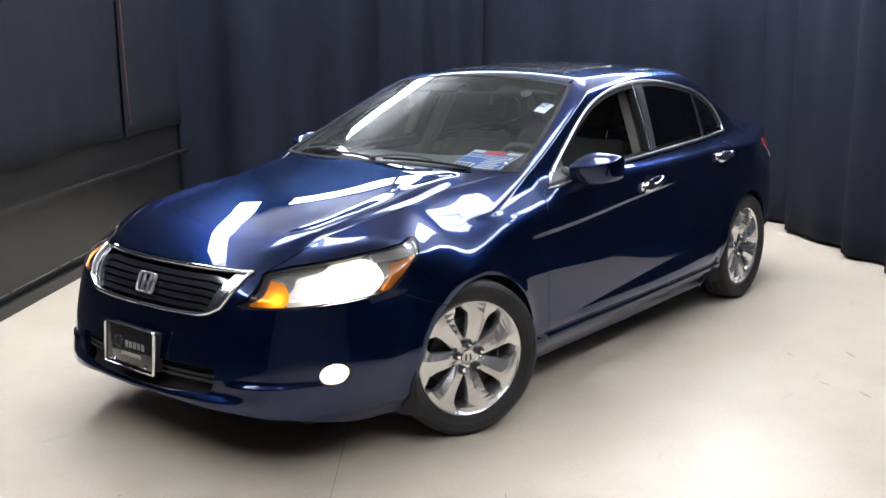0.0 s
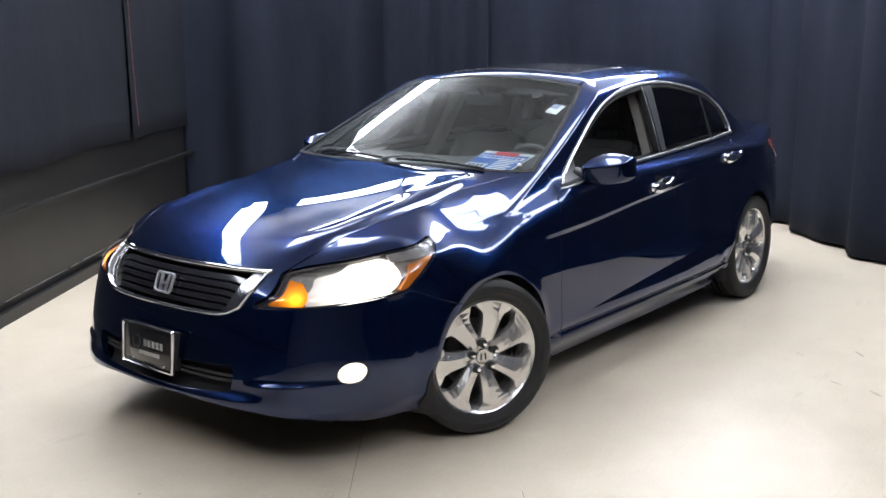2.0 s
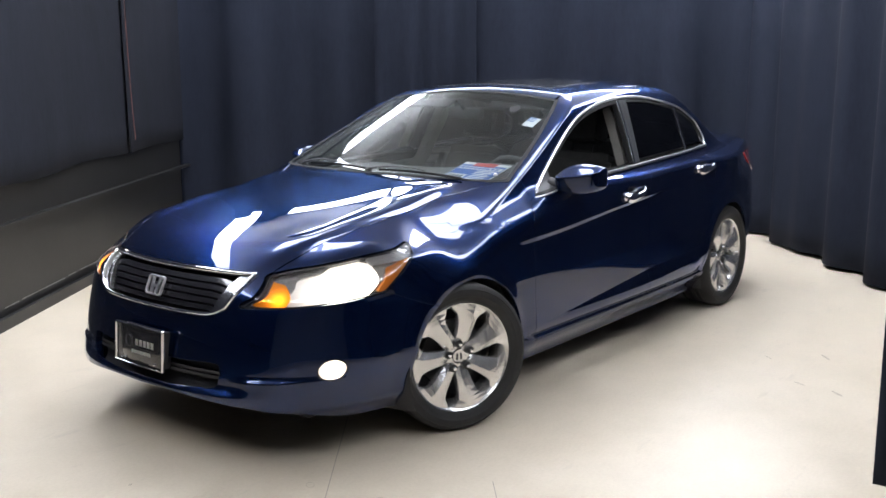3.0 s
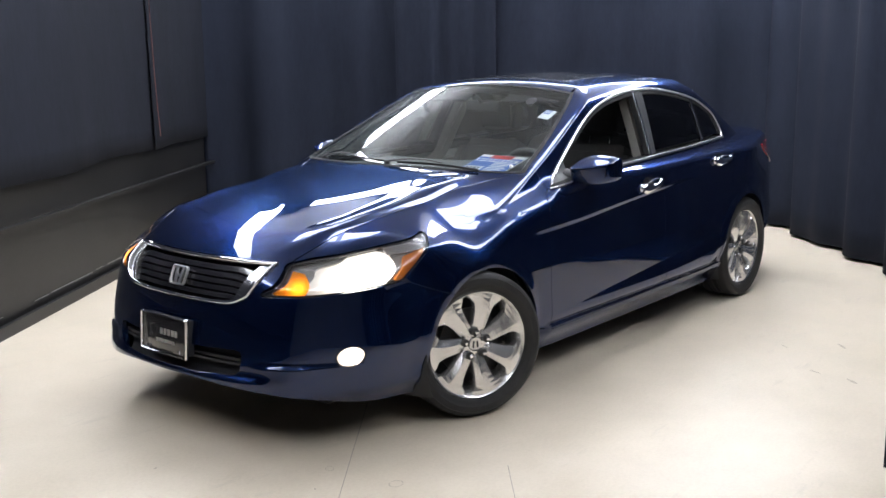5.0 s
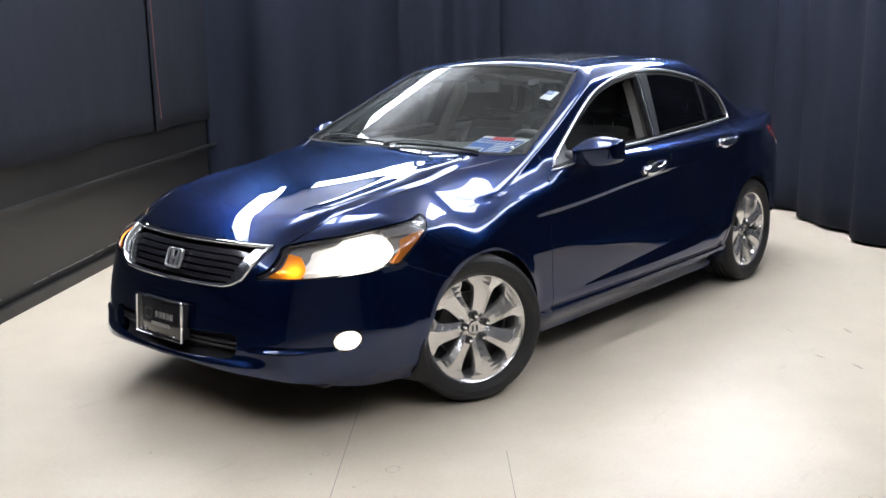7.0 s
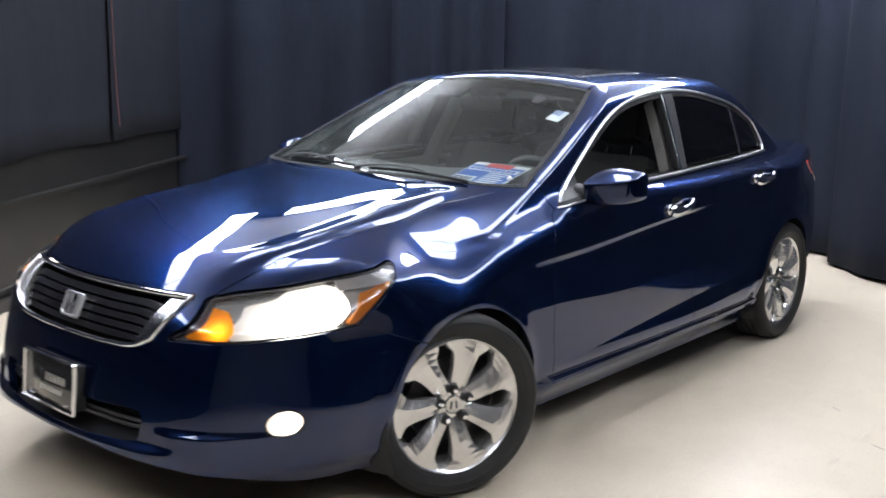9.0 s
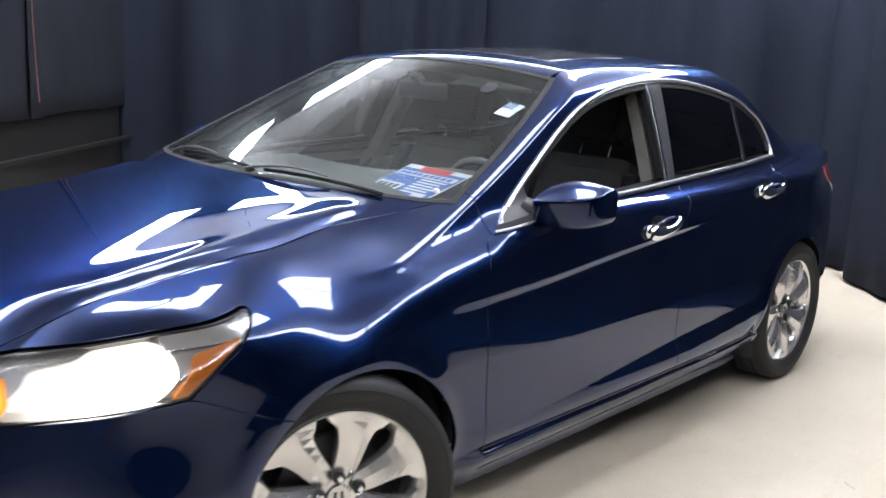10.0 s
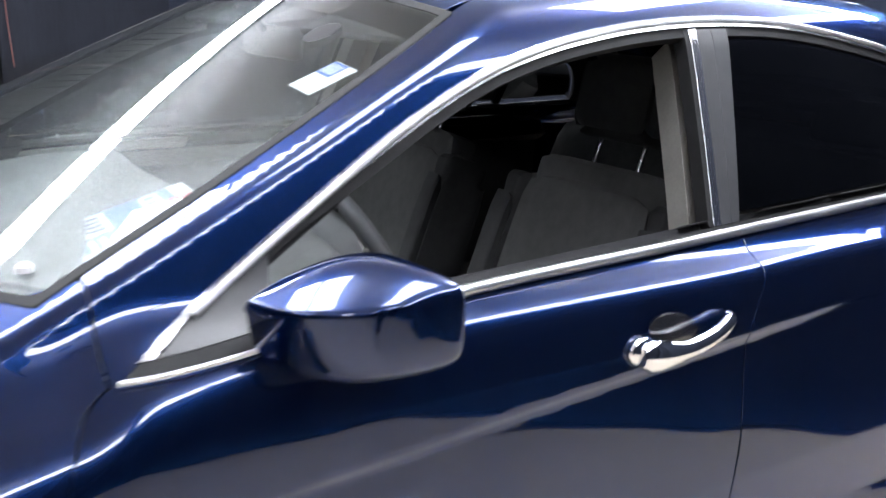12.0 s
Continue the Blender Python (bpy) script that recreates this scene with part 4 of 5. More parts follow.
for side in (False, True):
    more = dict(parent=car, flip=side)
    skin("window_trim", GREEN, [lambda p: np.minimum(window_line(p) + 0.002, trim_wide(p) - window_line(p)), lambda p: p[:, 2] - DOOR_TOP(p[:, 0]) - 0.018], SATIN, lift=0.004, depth=0.010, label="satin chrome window surround", **more)
    rows = []
    for x in np.linspace(0.812, -1.296, 90):
        p, _ = cast(body, np.array([[x, 1.3, float(DOOR_TOP(np.array(x))) + 0.004]]), np.array([[0, -1.0, 0]]), 1.2)
        rows.append((p[0][0], (p[0][1] + 0.008) * (-1 if side else 1), p[0][2] + 0.004))
    rail = []
    for x, z in WINDOW_LINE[40::2]:
        x, z = x + 0.006 * (-0.25 - x), z - 0.004
        p, _ = cast(body, np.array([[x, 1.3, z]]), np.array([[0, -1.0, 0]]), 1.2)
        rail.append((x, (p[0][1] + 0.005) * (-1 if side else 1), z))
    part("window_bead", tube(rail[1:-1], 0.0062, 8), BRIGHT, car, "bright chrome bead round the window opening")
    part("belt_moulding", tube(rows, [0.0085 - 0.005 * float(ramp(np.array(r[0]), 0.45, 0.62)) for r in rows], 10, flat=1.1), BRIGHT, car, "chrome belt strip under the windows")
    skin("belt_seal", GREEN, [lambda p: p[:, 2] - DOOR_TOP(p[:, 0]) - 0.006, lambda p: DOOR_TOP(p[:, 0]) + 0.018 - p[:, 2], window_line], SEAL, lift=0.003, depth=0.012, **more)
    skin("window_seal", GREEN, [lambda p: np.minimum(window_line(p) - trim_wide(p), trim_wide(p) + 0.014 - window_line(p)), lambda p: p[:, 2] - DOOR_TOP(p[:, 0]) - 0.030], SEAL, lift=-0.002, depth=0.02, **more)
    skin("inner_frame", GREEN, [wl_band(-0.030, 0.030), lambda p: p[:, 2] - DOOR_TOP(p[:, 0]) - 0.02], DARK, lift=-0.022, depth=0, **more)
    skin("sail_panel", GREEN, [lambda p: window_line(p) - trim_wide(p) - 0.002, SAIL_REAR, lambda p: p[:, 2] - DOOR_TOP(p[:, 0]) - 0.02], SAIL, lift=0.001, label="dark grey plastic mirror sail", **more)
    inner = [lambda p: window_line(p) - 0.020, lambda p: p[:, 2] - DOOR_TOP(p[:, 0]) - 0.020]
    skin("window_channel", GREEN, [*inner, neg(B_FRONT), B_CHROME], SEAL, depth=0.03, **more)
    skin("pillar_strip", GREEN, [*inner, neg(B_CHROME), tilt(-0.276, 1.0, -0.335, 1.37)], SATIN, lift=0.003, **more)
    skin("pillar_cover", GREEN, [*inner, neg(tilt(-0.277, 1.0, -0.337, 1.37)), tilt(-0.303, 1.0, -0.378, 1.37)], PILLAR_FILM, lift=0.002, label="dark satin pillar cover", **more)
    skin("pillar_cover", GREEN, [*inner, neg(tilt(-0.306, 1.0, -0.381, 1.37)), B_REAR], PILLAR_FILM, lift=0.002, label="dark satin pillar cover", **more)
    glass_in = [lambda p: window_line(p) - 0.036, lambda p: p[:, 2] - DOOR_TOP(p[:, 0]) - 0.014]
    skin("rear_door_glass", GREEN, [*glass_in, neg(B_REAR), D_FRONT], TINTED, lift=-0.004, depth=0, label="dark tinted rear door glass", **more)
    skin("window_divider", GREEN, [*inner, neg(D_FRONT), D_REAR], GLOSS, lift=0.001, **more)
    skin("quarter_glass", GREEN, [*glass_in, neg(D_REAR)], TINTED, lift=-0.004, depth=0, label="dark tinted quarter glass", **more)
    if side:
        skin("front_door_glass", GREEN, [*glass_in, B_FRONT, neg(SAIL_REAR)], WINDSHIELD, lift=-0.004, depth=0, label="clear front door glass", **more)

# windshield surround and cowl
ws_edge = lambda p: np.minimum(np.minimum(GLASS_HALF(p[:, 2]) - np.abs(p[:, 1]), header(p)), cowl_edge(p, 0.01))
skin("windshield_trim", ("glass", -0.80, 0.80, 0.93, 1.45, 0.011), [lambda p: ws_edge(p) + 0.004, lambda p: 0.012 - ws_edge(p)], SEAL, car, lift=0.002, label="black windshield moulding")
skin("shade_band", ("glass", -0.66, 0.66, 1.30, 1.44, 0.012), [lambda p: ws_edge(p) - 0.012, lambda p: 0.088 - header(p)], glass_material("shade_band_glass", (0.10, 0.094, 0.096), 1.3), car, lift=-0.003, depth=0,
     label="dark tinted band along the glass top").visible_shadow = False
skin("cowl_panel", ("top", 0.55, 1.12, -0.76, 0.76, 0.012), [lambda p: 1.083 - 0.19 * (np.abs(p[:, 1]) / 0.72) ** 2.2 - p[:, 0], lambda p: -cowl_edge(p, 0.01) + 0.03, lambda p: 0.755 - np.abs(p[:, 1]), lambda p: 1.05 - p[:, 2]],
     BLACK, car, lift=-0.008, depth=0.02, label="black plastic cowl below the windshield")


def on_skin(x, y, lift=0.0):
    """The place on the car's top over (x, y), raised by lift."""
    p, _ = cast(body, np.array([[x, y, 1.8]]), np.array([[0, 0, -1.0]]), 1.6)
    return Vector(p[0]) + Vector(slope(body, p)[0]) * lift


def wiper(y0, x0, y1, x1):
    arm = new("wiper")
    arm.parent = car
    tagged(arm, "black windshield wiper at rest")
    a, b = on_skin(x0, y0, 0.012), on_skin(x1, y1, 0.016)
    path = [on_skin(x0 + (x1 - x0) * t, y0 + (y1 - y0) * t, 0.014 + 0.018 * math.sin(math.pi * min(1, t * 1.4))) for t in np.linspace(0, 0.62, 8)]
    part("arm", tube(path, [0.012, 0.011, 0.010, 0.009, 0.008, 0.007, 0.006, 0.006], 8, flat=0.5), BLACK, arm)
    part("blade", tube([on_skin(x0 + (x1 - x0) * t, y0 + (y1 - y0) * t + 0.0, 0.010) for t in np.linspace(0.12, 1.0, 12)], 0.006, 6), SEAL, arm)
    part("pivot", moved(turned([(0, 0), (0.018, 0), (0.016, 0.014), (0, 0.018)], 16, axis="z", closed=False), Matrix.Translation(a - Vector((0, 0, 0.012)))), BLACK, arm)


wiper(0.03, 1.06, 0.56, 0.985)
wiper(-0.52, 0.97, 0.00, 1.05)
part("washer_cap", moved(turned([(0, 0), (0.010, 0), (0.010, 0.008), (0.004, 0.013), (0, 0.0135)], 14, axis="z", closed=False), Matrix.Translation(on_skin(0.868, 0.672, 0.0))), PAPER, car, "small white cap at the glass corner")

# ---- front end ----
grille = new("grille")
grille.parent = car
tagged(grille, "black slatted grille in a chrome surround")
NOSE_GRID = ("nose", -30, 30, 0.58, 0.80, 0.006)
g_wide = lambda p: 0.017 + 0.0 * p[:, 1]
cheek_line = lambda p: np.abs(p[:, 1]) - 0.352 - 0.42 * (p[:, 2] - 0.645)
def nose_at(y, z, lift=0.0):
    p, _ = cast(body, np.array([[2.8, y, z]]), np.array([[-1.0, 0, 0]]), 1.5)
    n = slope(body, p)[0]
    return Vector(p[0]) + Vector(n) * lift, Vector(n)


def bar_along(outline, wide, proud):
    """A rounded bar laid just inside a closed outline on the nose."""
    rows = []
    for k, (y, z) in enumerate(outline):
        (y0, z0), (y1, z1) = outline[k - 1], outline[(k + 1) % len(outline)]
        t = Vector((y1 - y0, z1 - z0)).normalized()
        inward = Vector((-t.y, t.x)) if (-t.y * -y + t.x * (0.69 - z)) > 0 else Vector((t.y, -t.x))
        w = float(wide(np.array([[0, y, z]]))[0])
        at, n = nose_at(y + inward.x * w / 2, z + inward.y * w / 2)
        a = Vector((0, inward.x, inward.y))
        a = (a - n * a.dot(n)).normalized()
        rows.append([at + a * (w / 2 * math.cos(b)) + n * (proud * math.sin(b)) for b in np.linspace(0, 2 * math.pi, 14, endpoint=False)])
    return loft([*rows, rows[0]], caps=False)


part("surround", bar_along(GRILLE[::2], g_wide, 0.013), CHROME, grille, "polished chrome grille surround")
for side in (False, True):
    skin("cheek", NOSE_GRID, [lambda p: grille_line(p) - 0.012, cheek_line, lambda p: p[:, 1]], SATIN, grille, lift=-0.002, depth=0.03, label="broad chrome grille cheek", flip=side)
skin("backing", NOSE_GRID, [lambda p: grille_line(p) - 0.004], DARK, grille, lift=-0.060, depth=-0.055)
for z in (0.640, 0.667, 0.694, 0.721, 0.746):
    droop = lambda p, z=z: p[:, 2] - z + 0.012 * ramp(np.abs(p[:, 1]), 0.30, 0.42)
    skin("slat", NOSE_GRID, [lambda p: g_wide(p) * 0 + grille_line(p) - 0.010, lambda p: droop(p) + 0.0085, lambda p: 0.0085 - droop(p)], GLOSS, grille, lift=-0.014, depth=0.03)


def rounded_ring(w, h, r, t, d, top=1.0, seg=8):
    """A rounded rectangular ring facing +x; wider at the top by the factor."""
    def loop(k, x):
        pts = []
        for cx, cz, a0 in ((1, 1, 0), (-1, 1, 90), (-1, -1, 180), (1, -1, 270)):
            for i in range(seg + 1):
                a = radians(a0 + 90 * i / seg)
                y, z = cx * (w - r) + r * math.cos(a), cz * (h - r) + r * math.sin(a)
                f = 1 + (top - 1) * (z / h + 1) / 2
                y, z = y * f * (1 - k / w), z * (1 - k / h)
                pts.append((x, y, z))
        return pts
    return loft([loop(0, 0), loop(0, d * 0.7), loop(t * 0.3, d), loop(t * 0.7, d), loop(t, d * 0.7), loop(t, 0), loop(0, 0)], caps=False)


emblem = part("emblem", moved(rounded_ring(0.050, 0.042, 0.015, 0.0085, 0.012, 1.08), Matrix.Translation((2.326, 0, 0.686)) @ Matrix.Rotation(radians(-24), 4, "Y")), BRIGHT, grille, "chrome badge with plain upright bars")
for s in (-1, 1):
    part("badge_bar", moved(box(0, 0.010, -0.007, 0.007, -0.036, 0.036, 0.002), Matrix.Translation((2.325, s * 0.019, 0.686)) @ Matrix.Rotation(radians(-24), 4, "Y") @ Matrix.Rotation(radians(-7 * s), 4, "X")), BRIGHT, emblem)
part("badge_link", moved(box(0, 0.009, -0.016, 0.016, -0.006, 0.006, 0.002), Matrix.Translation((2.326, 0, 0.684)) @ Matrix.Rotation(radians(-24), 4, "Y")), BRIGHT, emblem)

intake = skin("lower_intake", ("nose", -26, 26, 0.30, 0.46, 0.010), [lambda p: intake_line(p) + 0.004], DARK, car, lift=-0.05, depth=-0.05, label="black lower air intake")
for z in (0.372, 0.392):
    skin("intake_bar", ("nose", -26, 26, 0.30, 0.46, 0.007), [intake_line, lambda p: p[:, 2] - z + 0.005, lambda p: z + 0.005 - p[:, 2]], BLACK, intake, lift=-0.028, depth=0.02)

def plate():
    ob = new("plate_holder")
    ob.parent = car
    tagged(ob, "black dealer plate in a chrome frame")
    ob.matrix_local = Matrix.Translation((2.418, 0, 0.449)) @ Matrix.Rotation(radians(-4), 4, "Y")
    part("mount", box(-0.04, 0.0, -0.15, 0.15, -0.075, 0.075, 0.006), BLACK, ob)
    part("panel", box(0.0, 0.006, -0.148, 0.148, -0.074, 0.074, 0.002), GLOSS, ob)
    part("frame", rounded_ring(0.162, 0.086, 0.008, 0.010, 0.016), CHROME, ob, "chrome plate frame")
    for y0, y1, z0, z1 in ((-0.028, 0.100, -0.002, 0.024), (-0.055, 0.075, -0.036, -0.022)):
        n = 5 if z1 > 0 else 9
        for k in range(n):
            w = (y1 - y0) / n
            part("print_bar", box(0.006, 0.0068, y0 + k * w, y0 + (k + 0.72) * w, z0, z1), BRIGHT, ob)
    part("print_ring", moved(turned([(0.022, 0), (0.026, 0), (0.026, 0.0008), (0.022, 0.0008)], 28, axis="x"), Matrix.Translation((0.006, -0.075, 0.012))), SATIN, ob)
    for y0, y1, z in ((-0.07, 0.05, 0.0792), (-0.05, 0.05, -0.0792)):
        for k in range(7):
            w = (y1 - y0) / 7
            part("print_bar", box(0.0178, 0.0186, y0 + k * w, y0 + (k + 0.7) * w, z - 0.0035, z + 0.0035), GLOSS, ob)
    for y in (-0.10, 0.10):
        part("screw", moved(turned([(0, 0), (0.006, 0), (0.005, 0.003), (0, 0.004)], 12, axis="x", closed=False), Matrix.Translation((0.006, y, -0.062))), CHROME, ob)


plate()

# ---- lamps ----
LAMP_NOSE = ("nose", 15, 72, 0.62, 0.88, 0.008)
inner_amber = tilt(2.205, 0.66, 2.125, 0.78)
beam_zone = inside([*spline((2.198, 0.665), (2.182, 0.704), (2.135, 0.738), (2.10, 0.763), (2.03, 0.780), (1.985, 0.800), (1.90, 0.815), (1.862, 0.790), (1.878, 0.722), (1.925, 0.685), (2.04, 0.668), (2.198, 0.665))], 0, 2)
side_amber = inside([(1.828, 0.782), (1.712, 0.812), (1.755, 0.752), (1.830, 0.690), (1.886, 0.688), (1.850, 0.735)], 0, 2)
for side in (False, True):
    lamp = new("headlight")
    lamp.parent = car
    tagged(lamp, "lit clear headlight with amber ends")
    more = dict(parent=lamp, flip=side)
    bucket = lambda p: lamp_zone(p) - 0.003
    skin("lens", LAMP_NOSE, [bucket], LENS, lift=0.0015, depth=0, label="clear headlight lens", **more).visible_shadow = False
    skin("housing", LAMP_NOSE, [bucket, outside(beam_zone)], REFLECTOR, lift=-0.020, depth=0.012, label="silver reflector housing", **more)
    skin("bezel", LAMP_NOSE, [bucket, lambda p: 0.005 - lamp_zone(p)], GLOSS, lift=-0.004, depth=0.02, **more)
    skin("reflector", LAMP_NOSE, [beam_zone, lambda p: np.abs(p[:, 1]) - 0.48], BEAM[side], lift=-0.026, depth=0.02, label="glowing headlight reflector", **more)
    skin("turn_signal", LAMP_NOSE, [lambda p: lamp_zone(p) - 0.010, inner_amber, lambda p: 0.792 - 0.55 * (2.24 - p[:, 0]) - p[:, 2]], AMBER_LIT[side], lift=-0.012, depth=0.03, label="lit amber turn signal", **more)
    skin("side_marker", LAMP_NOSE, [side_amber, lambda p: lamp_zone(p) - 0.008], AMBER, lift=-0.006, depth=0.03, label="amber side marker", **more)
    skin("tip_trim", LAMP_NOSE, [lambda p: lamp_zone(p) - 0.006, lambda p: 1.87 - p[:, 0], lambda p: p[:, 2] - 0.800 - 0.10 * (1.80 - p[:, 0])], SATIN, lift=-0.008, depth=0.03, label="bright silver tip trim", **more)
    fog = new("fog_light")
    fog.parent = car
    tagged(fog, "lit round fog light in the bumper")
    FOG_GRID = ("nose", 30, 60, 0.35, 0.48, 0.006)
    skin("lens", FOG_GRID, [lambda p: fog_line(p) - 0.003], FOG_BEAM[side], lift=-0.012, depth=0.03, label="glowing fog lamp lens", parent=fog, flip=side)
    skin("ring", FOG_GRID, [fog_line, lambda p: 0.005 - fog_line(p)], GLOSS, lift=-0.003, depth=0.04, parent=fog, flip=side)
    tail = [inside([*spline((-1.80, 0.962), (-2.0, 0.968), (-2.40, 0.96)), *spline((-2.42, 0.88), (-2.43, 0.78), (-2.30, 0.77)), *spline((-2.15, 0.815), (-1.93, 0.89), (-1.80, 0.962))], 0, 2), lambda p: np.abs(p[:, 1]) - 0.3]
    skin("tail_light", ("ring", -2.44, -1.7, 0, 70, 0.012), tail, RED, car, lift=0.004, depth=0.01, label="red tail light lens", flip=side)


# ---- door handles and mirrors ----
def handle(x0, x1, z0, z1, side, label):
    """A chrome pull handle over a flat dark blob that stands for the finger hollow's shade."""
    s = -1 if side else 1
    ob = new("door_handle")
    ob.parent = car
    tagged(ob, label)
    rows = []
    for t in np.linspace(0, 1, 15):
        x, z = x0 + (x1 - x0) * t, z0 + (z1 - z0) * t
        y = float(body_side(np.array([x]), np.array([z]))[0])
        out = 0.006 + 0.030 * math.sin(math.pi * (0.06 + 0.90 * t)) ** 0.55
        h = 0.027 - 0.011 * ramp(np.array(t), 0.10, 0.42) + 0.004 * ramp(np.array(t), 0.7, 0.95)
        h *= min(1.0, 0.60 + 7 * t, 0.45 + 7 * (1 - t))
        lift = 0.009 * math.sin(math.pi * t)
        rows.append([(x, s * (y + out + 0.013 * math.cos(a) - 0.004), z - lift + h * math.sin(a)) for a in np.linspace(0, 2 * math.pi, 14, endpoint=False)])
    part("grip", loft(rows), CHROME, ob, "polished chrome grip")
    one = bmesh.new()
    bmesh.ops.create_uvsphere(one, u_segments=24, v_segments=12, radius=1)
    xm, zm = x0 + (x1 - x0) * 0.42, z0 + (z1 - z0) * 0.42 + 0.012
    ym = float(body_side(np.array([xm]), np.array([zm]))[0])
    part("finger_shade", moved(one, Matrix.LocRotScale((xm, s * (ym - 0.001), zm), Euler((0, radians(-14), 0)), (0.062, 0.004, 0.030))), GLOSS, ob)
    one = bmesh.new()
    bmesh.ops.create_uvsphere(one, u_segments=20, v_segments=10, radius=1)
    part("mount", moved(one, Matrix.LocRotScale((x0 - 0.012, s * (ym + 0.006), z0 + 0.006), None, (0.030, 0.012, 0.024))), CHROME, ob)
    if x0 > -0.5:
        part("lock_cap", moved(turned([(0, 0), (0.009, 0), (0.008, 0.012), (0, 0.014)], 16, closed=False), Matrix.Translation((x1 + 0.004, s * (ym + 0.006), z1 + 0.004)) @ Matrix.Scale(s, 4, (0, 1, 0))), CHROME, ob)


for side in (False, True):
    handle(0.020, -0.195, 0.862, 0.893, side, "chrome front door handle")
    handle(-0.915, -1.125, 0.928, 0.945, side, "chrome rear door handle")


def mirror(side):
    s = -1 if side else 1
    ob = new("side_mirror")
    ob.parent = car
    tagged(ob, "dark blue side mirror on a black foot")
    rows = []
    for t in np.linspace(0, 1, 33):
        y = 0.858 + 0.194 * t
        front = 0.668 - 0.040 * t - 0.070 * t ** 4
        back = 0.477 - 0.036 * t ** 2
        crest = 1.034 + 0.014 * t + 0.008 * t ** 3
        dome = 0.004 + 0.049 * math.sin(math.pi * t ** 0.70) ** 0.55 if 0 < t < 1 else 0.004
        bot = 0.958 - 0.010 * math.sin(math.pi * t) + 0.020 * t ** 8
        deep = min(1.0, 0.62 + 0.38 * math.sqrt(min(1, t / 0.12)), 0.55 + 0.45 * math.sqrt(min(1, (1 - t) / 0.07)))
        tall = min(1.0, 0.80 + 0.20 * math.sqrt(min(1, t / 0.10)), 0.86 + 0.14 * math.sqrt(min(1, (1 - t) / 0.05)))
        mx, mz, span = front * 0.42 + back * 0.58, crest - 0.004, front - back
        pts = [(back, bot + 0.012), (back, crest - 0.03), (back + 0.002, crest + dome * 0.70), (back + 0.018, crest + dome * 0.93), (back + span * 0.32, crest + dome), (back + span * 0.58, crest + dome * 0.80),
               (back + span * 0.82, crest + dome * 0.36 + 0.002), (front - 0.010, crest + 0.005), (front - 0.003, crest + 0.001), (front, crest - 0.006), (front - 0.003, crest - 0.030), (front - 0.012, bot + 0.016), (front - 0.030, bot + 0.002), (back + 0.05, bot), (back + 0.014, bot + 0.002)]
        rows.append([(mx + (x - mx) * deep, s * y, mz + (z - mz) * tall) for x, z in pts])
    shell = part("housing", loft(rows), PAINT, ob, "glossy dark blue mirror housing")
    sub = shell.modifiers.new("round", "SUBSURF")
    sub.levels = sub.render_levels = 2
    bm = bmesh.new()
    bmesh.ops.create_cube(bm, size=1, matrix=Matrix.LocRotScale((0.454, s * 0.955, 1.018), None, (0.006, 0.148, 0.086)))
    part("glass", bm, MIRROR, ob, "mirror glass")
    foot = [[(0.60 + 0.022 * math.cos(a) * w - 0.02 * t, s * (0.815 + 0.075 * t), 0.985 + 0.024 * math.sin(a) * w * 0.9 + 0.0 * t) for a in np.linspace(0, 2 * math.pi, 14, endpoint=False)] for t, w in ((0, 1.9), (0.35, 1.35), (0.7, 1.3), (1, 1.5))]
    part("foot", loft(foot), BLACK, ob, "black mirror foot")


mirror(False)
mirror(True)


# ---- inside the car ----
# headliner, door linings and pillar trims follow the outer surface from within
skin("headliner", ("top", -1.28, 0.16, -0.58, 0.58, 0.03), [lambda p: 0.56 - np.abs(p[:, 1]), lambda p: p[:, 0] + 1.25], LINER, car, lift=-0.035, depth=0, label="grey cloth headliner")
for side in (False, True):
    more = dict(parent=car, flip=side)
    lining = [lambda p: 0.80 - p[:, 0], lambda p: p[:, 0] + 1.20, lambda p: DOOR_TOP(p[:, 0]) - 0.030 - p[:, 2]]
    skin("door_lining", ("side", -1.25, 0.85, 0.30, 1.05, 0.03), lining, DASH, lift=-0.085, depth=-0.06, label="charcoal door lining", **more)
    skin("pillar_trim", ("green", -0.50, -0.20, -4, 60, 0.012), [lambda p: p[:, 2] - 0.97, lambda p: 1.37 - p[:, 2], neg(tilt(-0.256, 1.0, -0.320, 1.36)), tilt(-0.335, 1.0, -0.410, 1.36)], TRIM, lift=-0.055, depth=0.05, label="light grey pillar trim", **more)
    skin("windshield_pillar_trim", ("green", 0.10, 0.95, -4, 70, 0.012), [outside(window_line, -0.012), lambda p: np.abs(p[:, 1]) - GLASS_HALF(p[:, 2]) + 0.015, lambda p: p[:, 2] - 0.96], TRIM, lift=-0.022, depth=0, **more)


DASH_TOP = grained("grey_dash_skin", (0.075, 0.078, 0.076), (0.115, 0.118, 0.114), 25.0, 0.6, bump=0.2, dist=0.0006)


def dash_top(x, y):
    """Height of the dashboard over the plan."""
    z = 0.985 - 0.10 * ramp(x, 0.45, 0.30) + 0.02 * ramp(x, 0.95, 0.60)
    return z + 0.05 * np.exp(-((y - 0.37) / 0.22) ** 2) * np.exp(-((x - 0.47) / 0.10) ** 2) - 0.03 * ramp(np.abs(y), 0.50, 0.72)


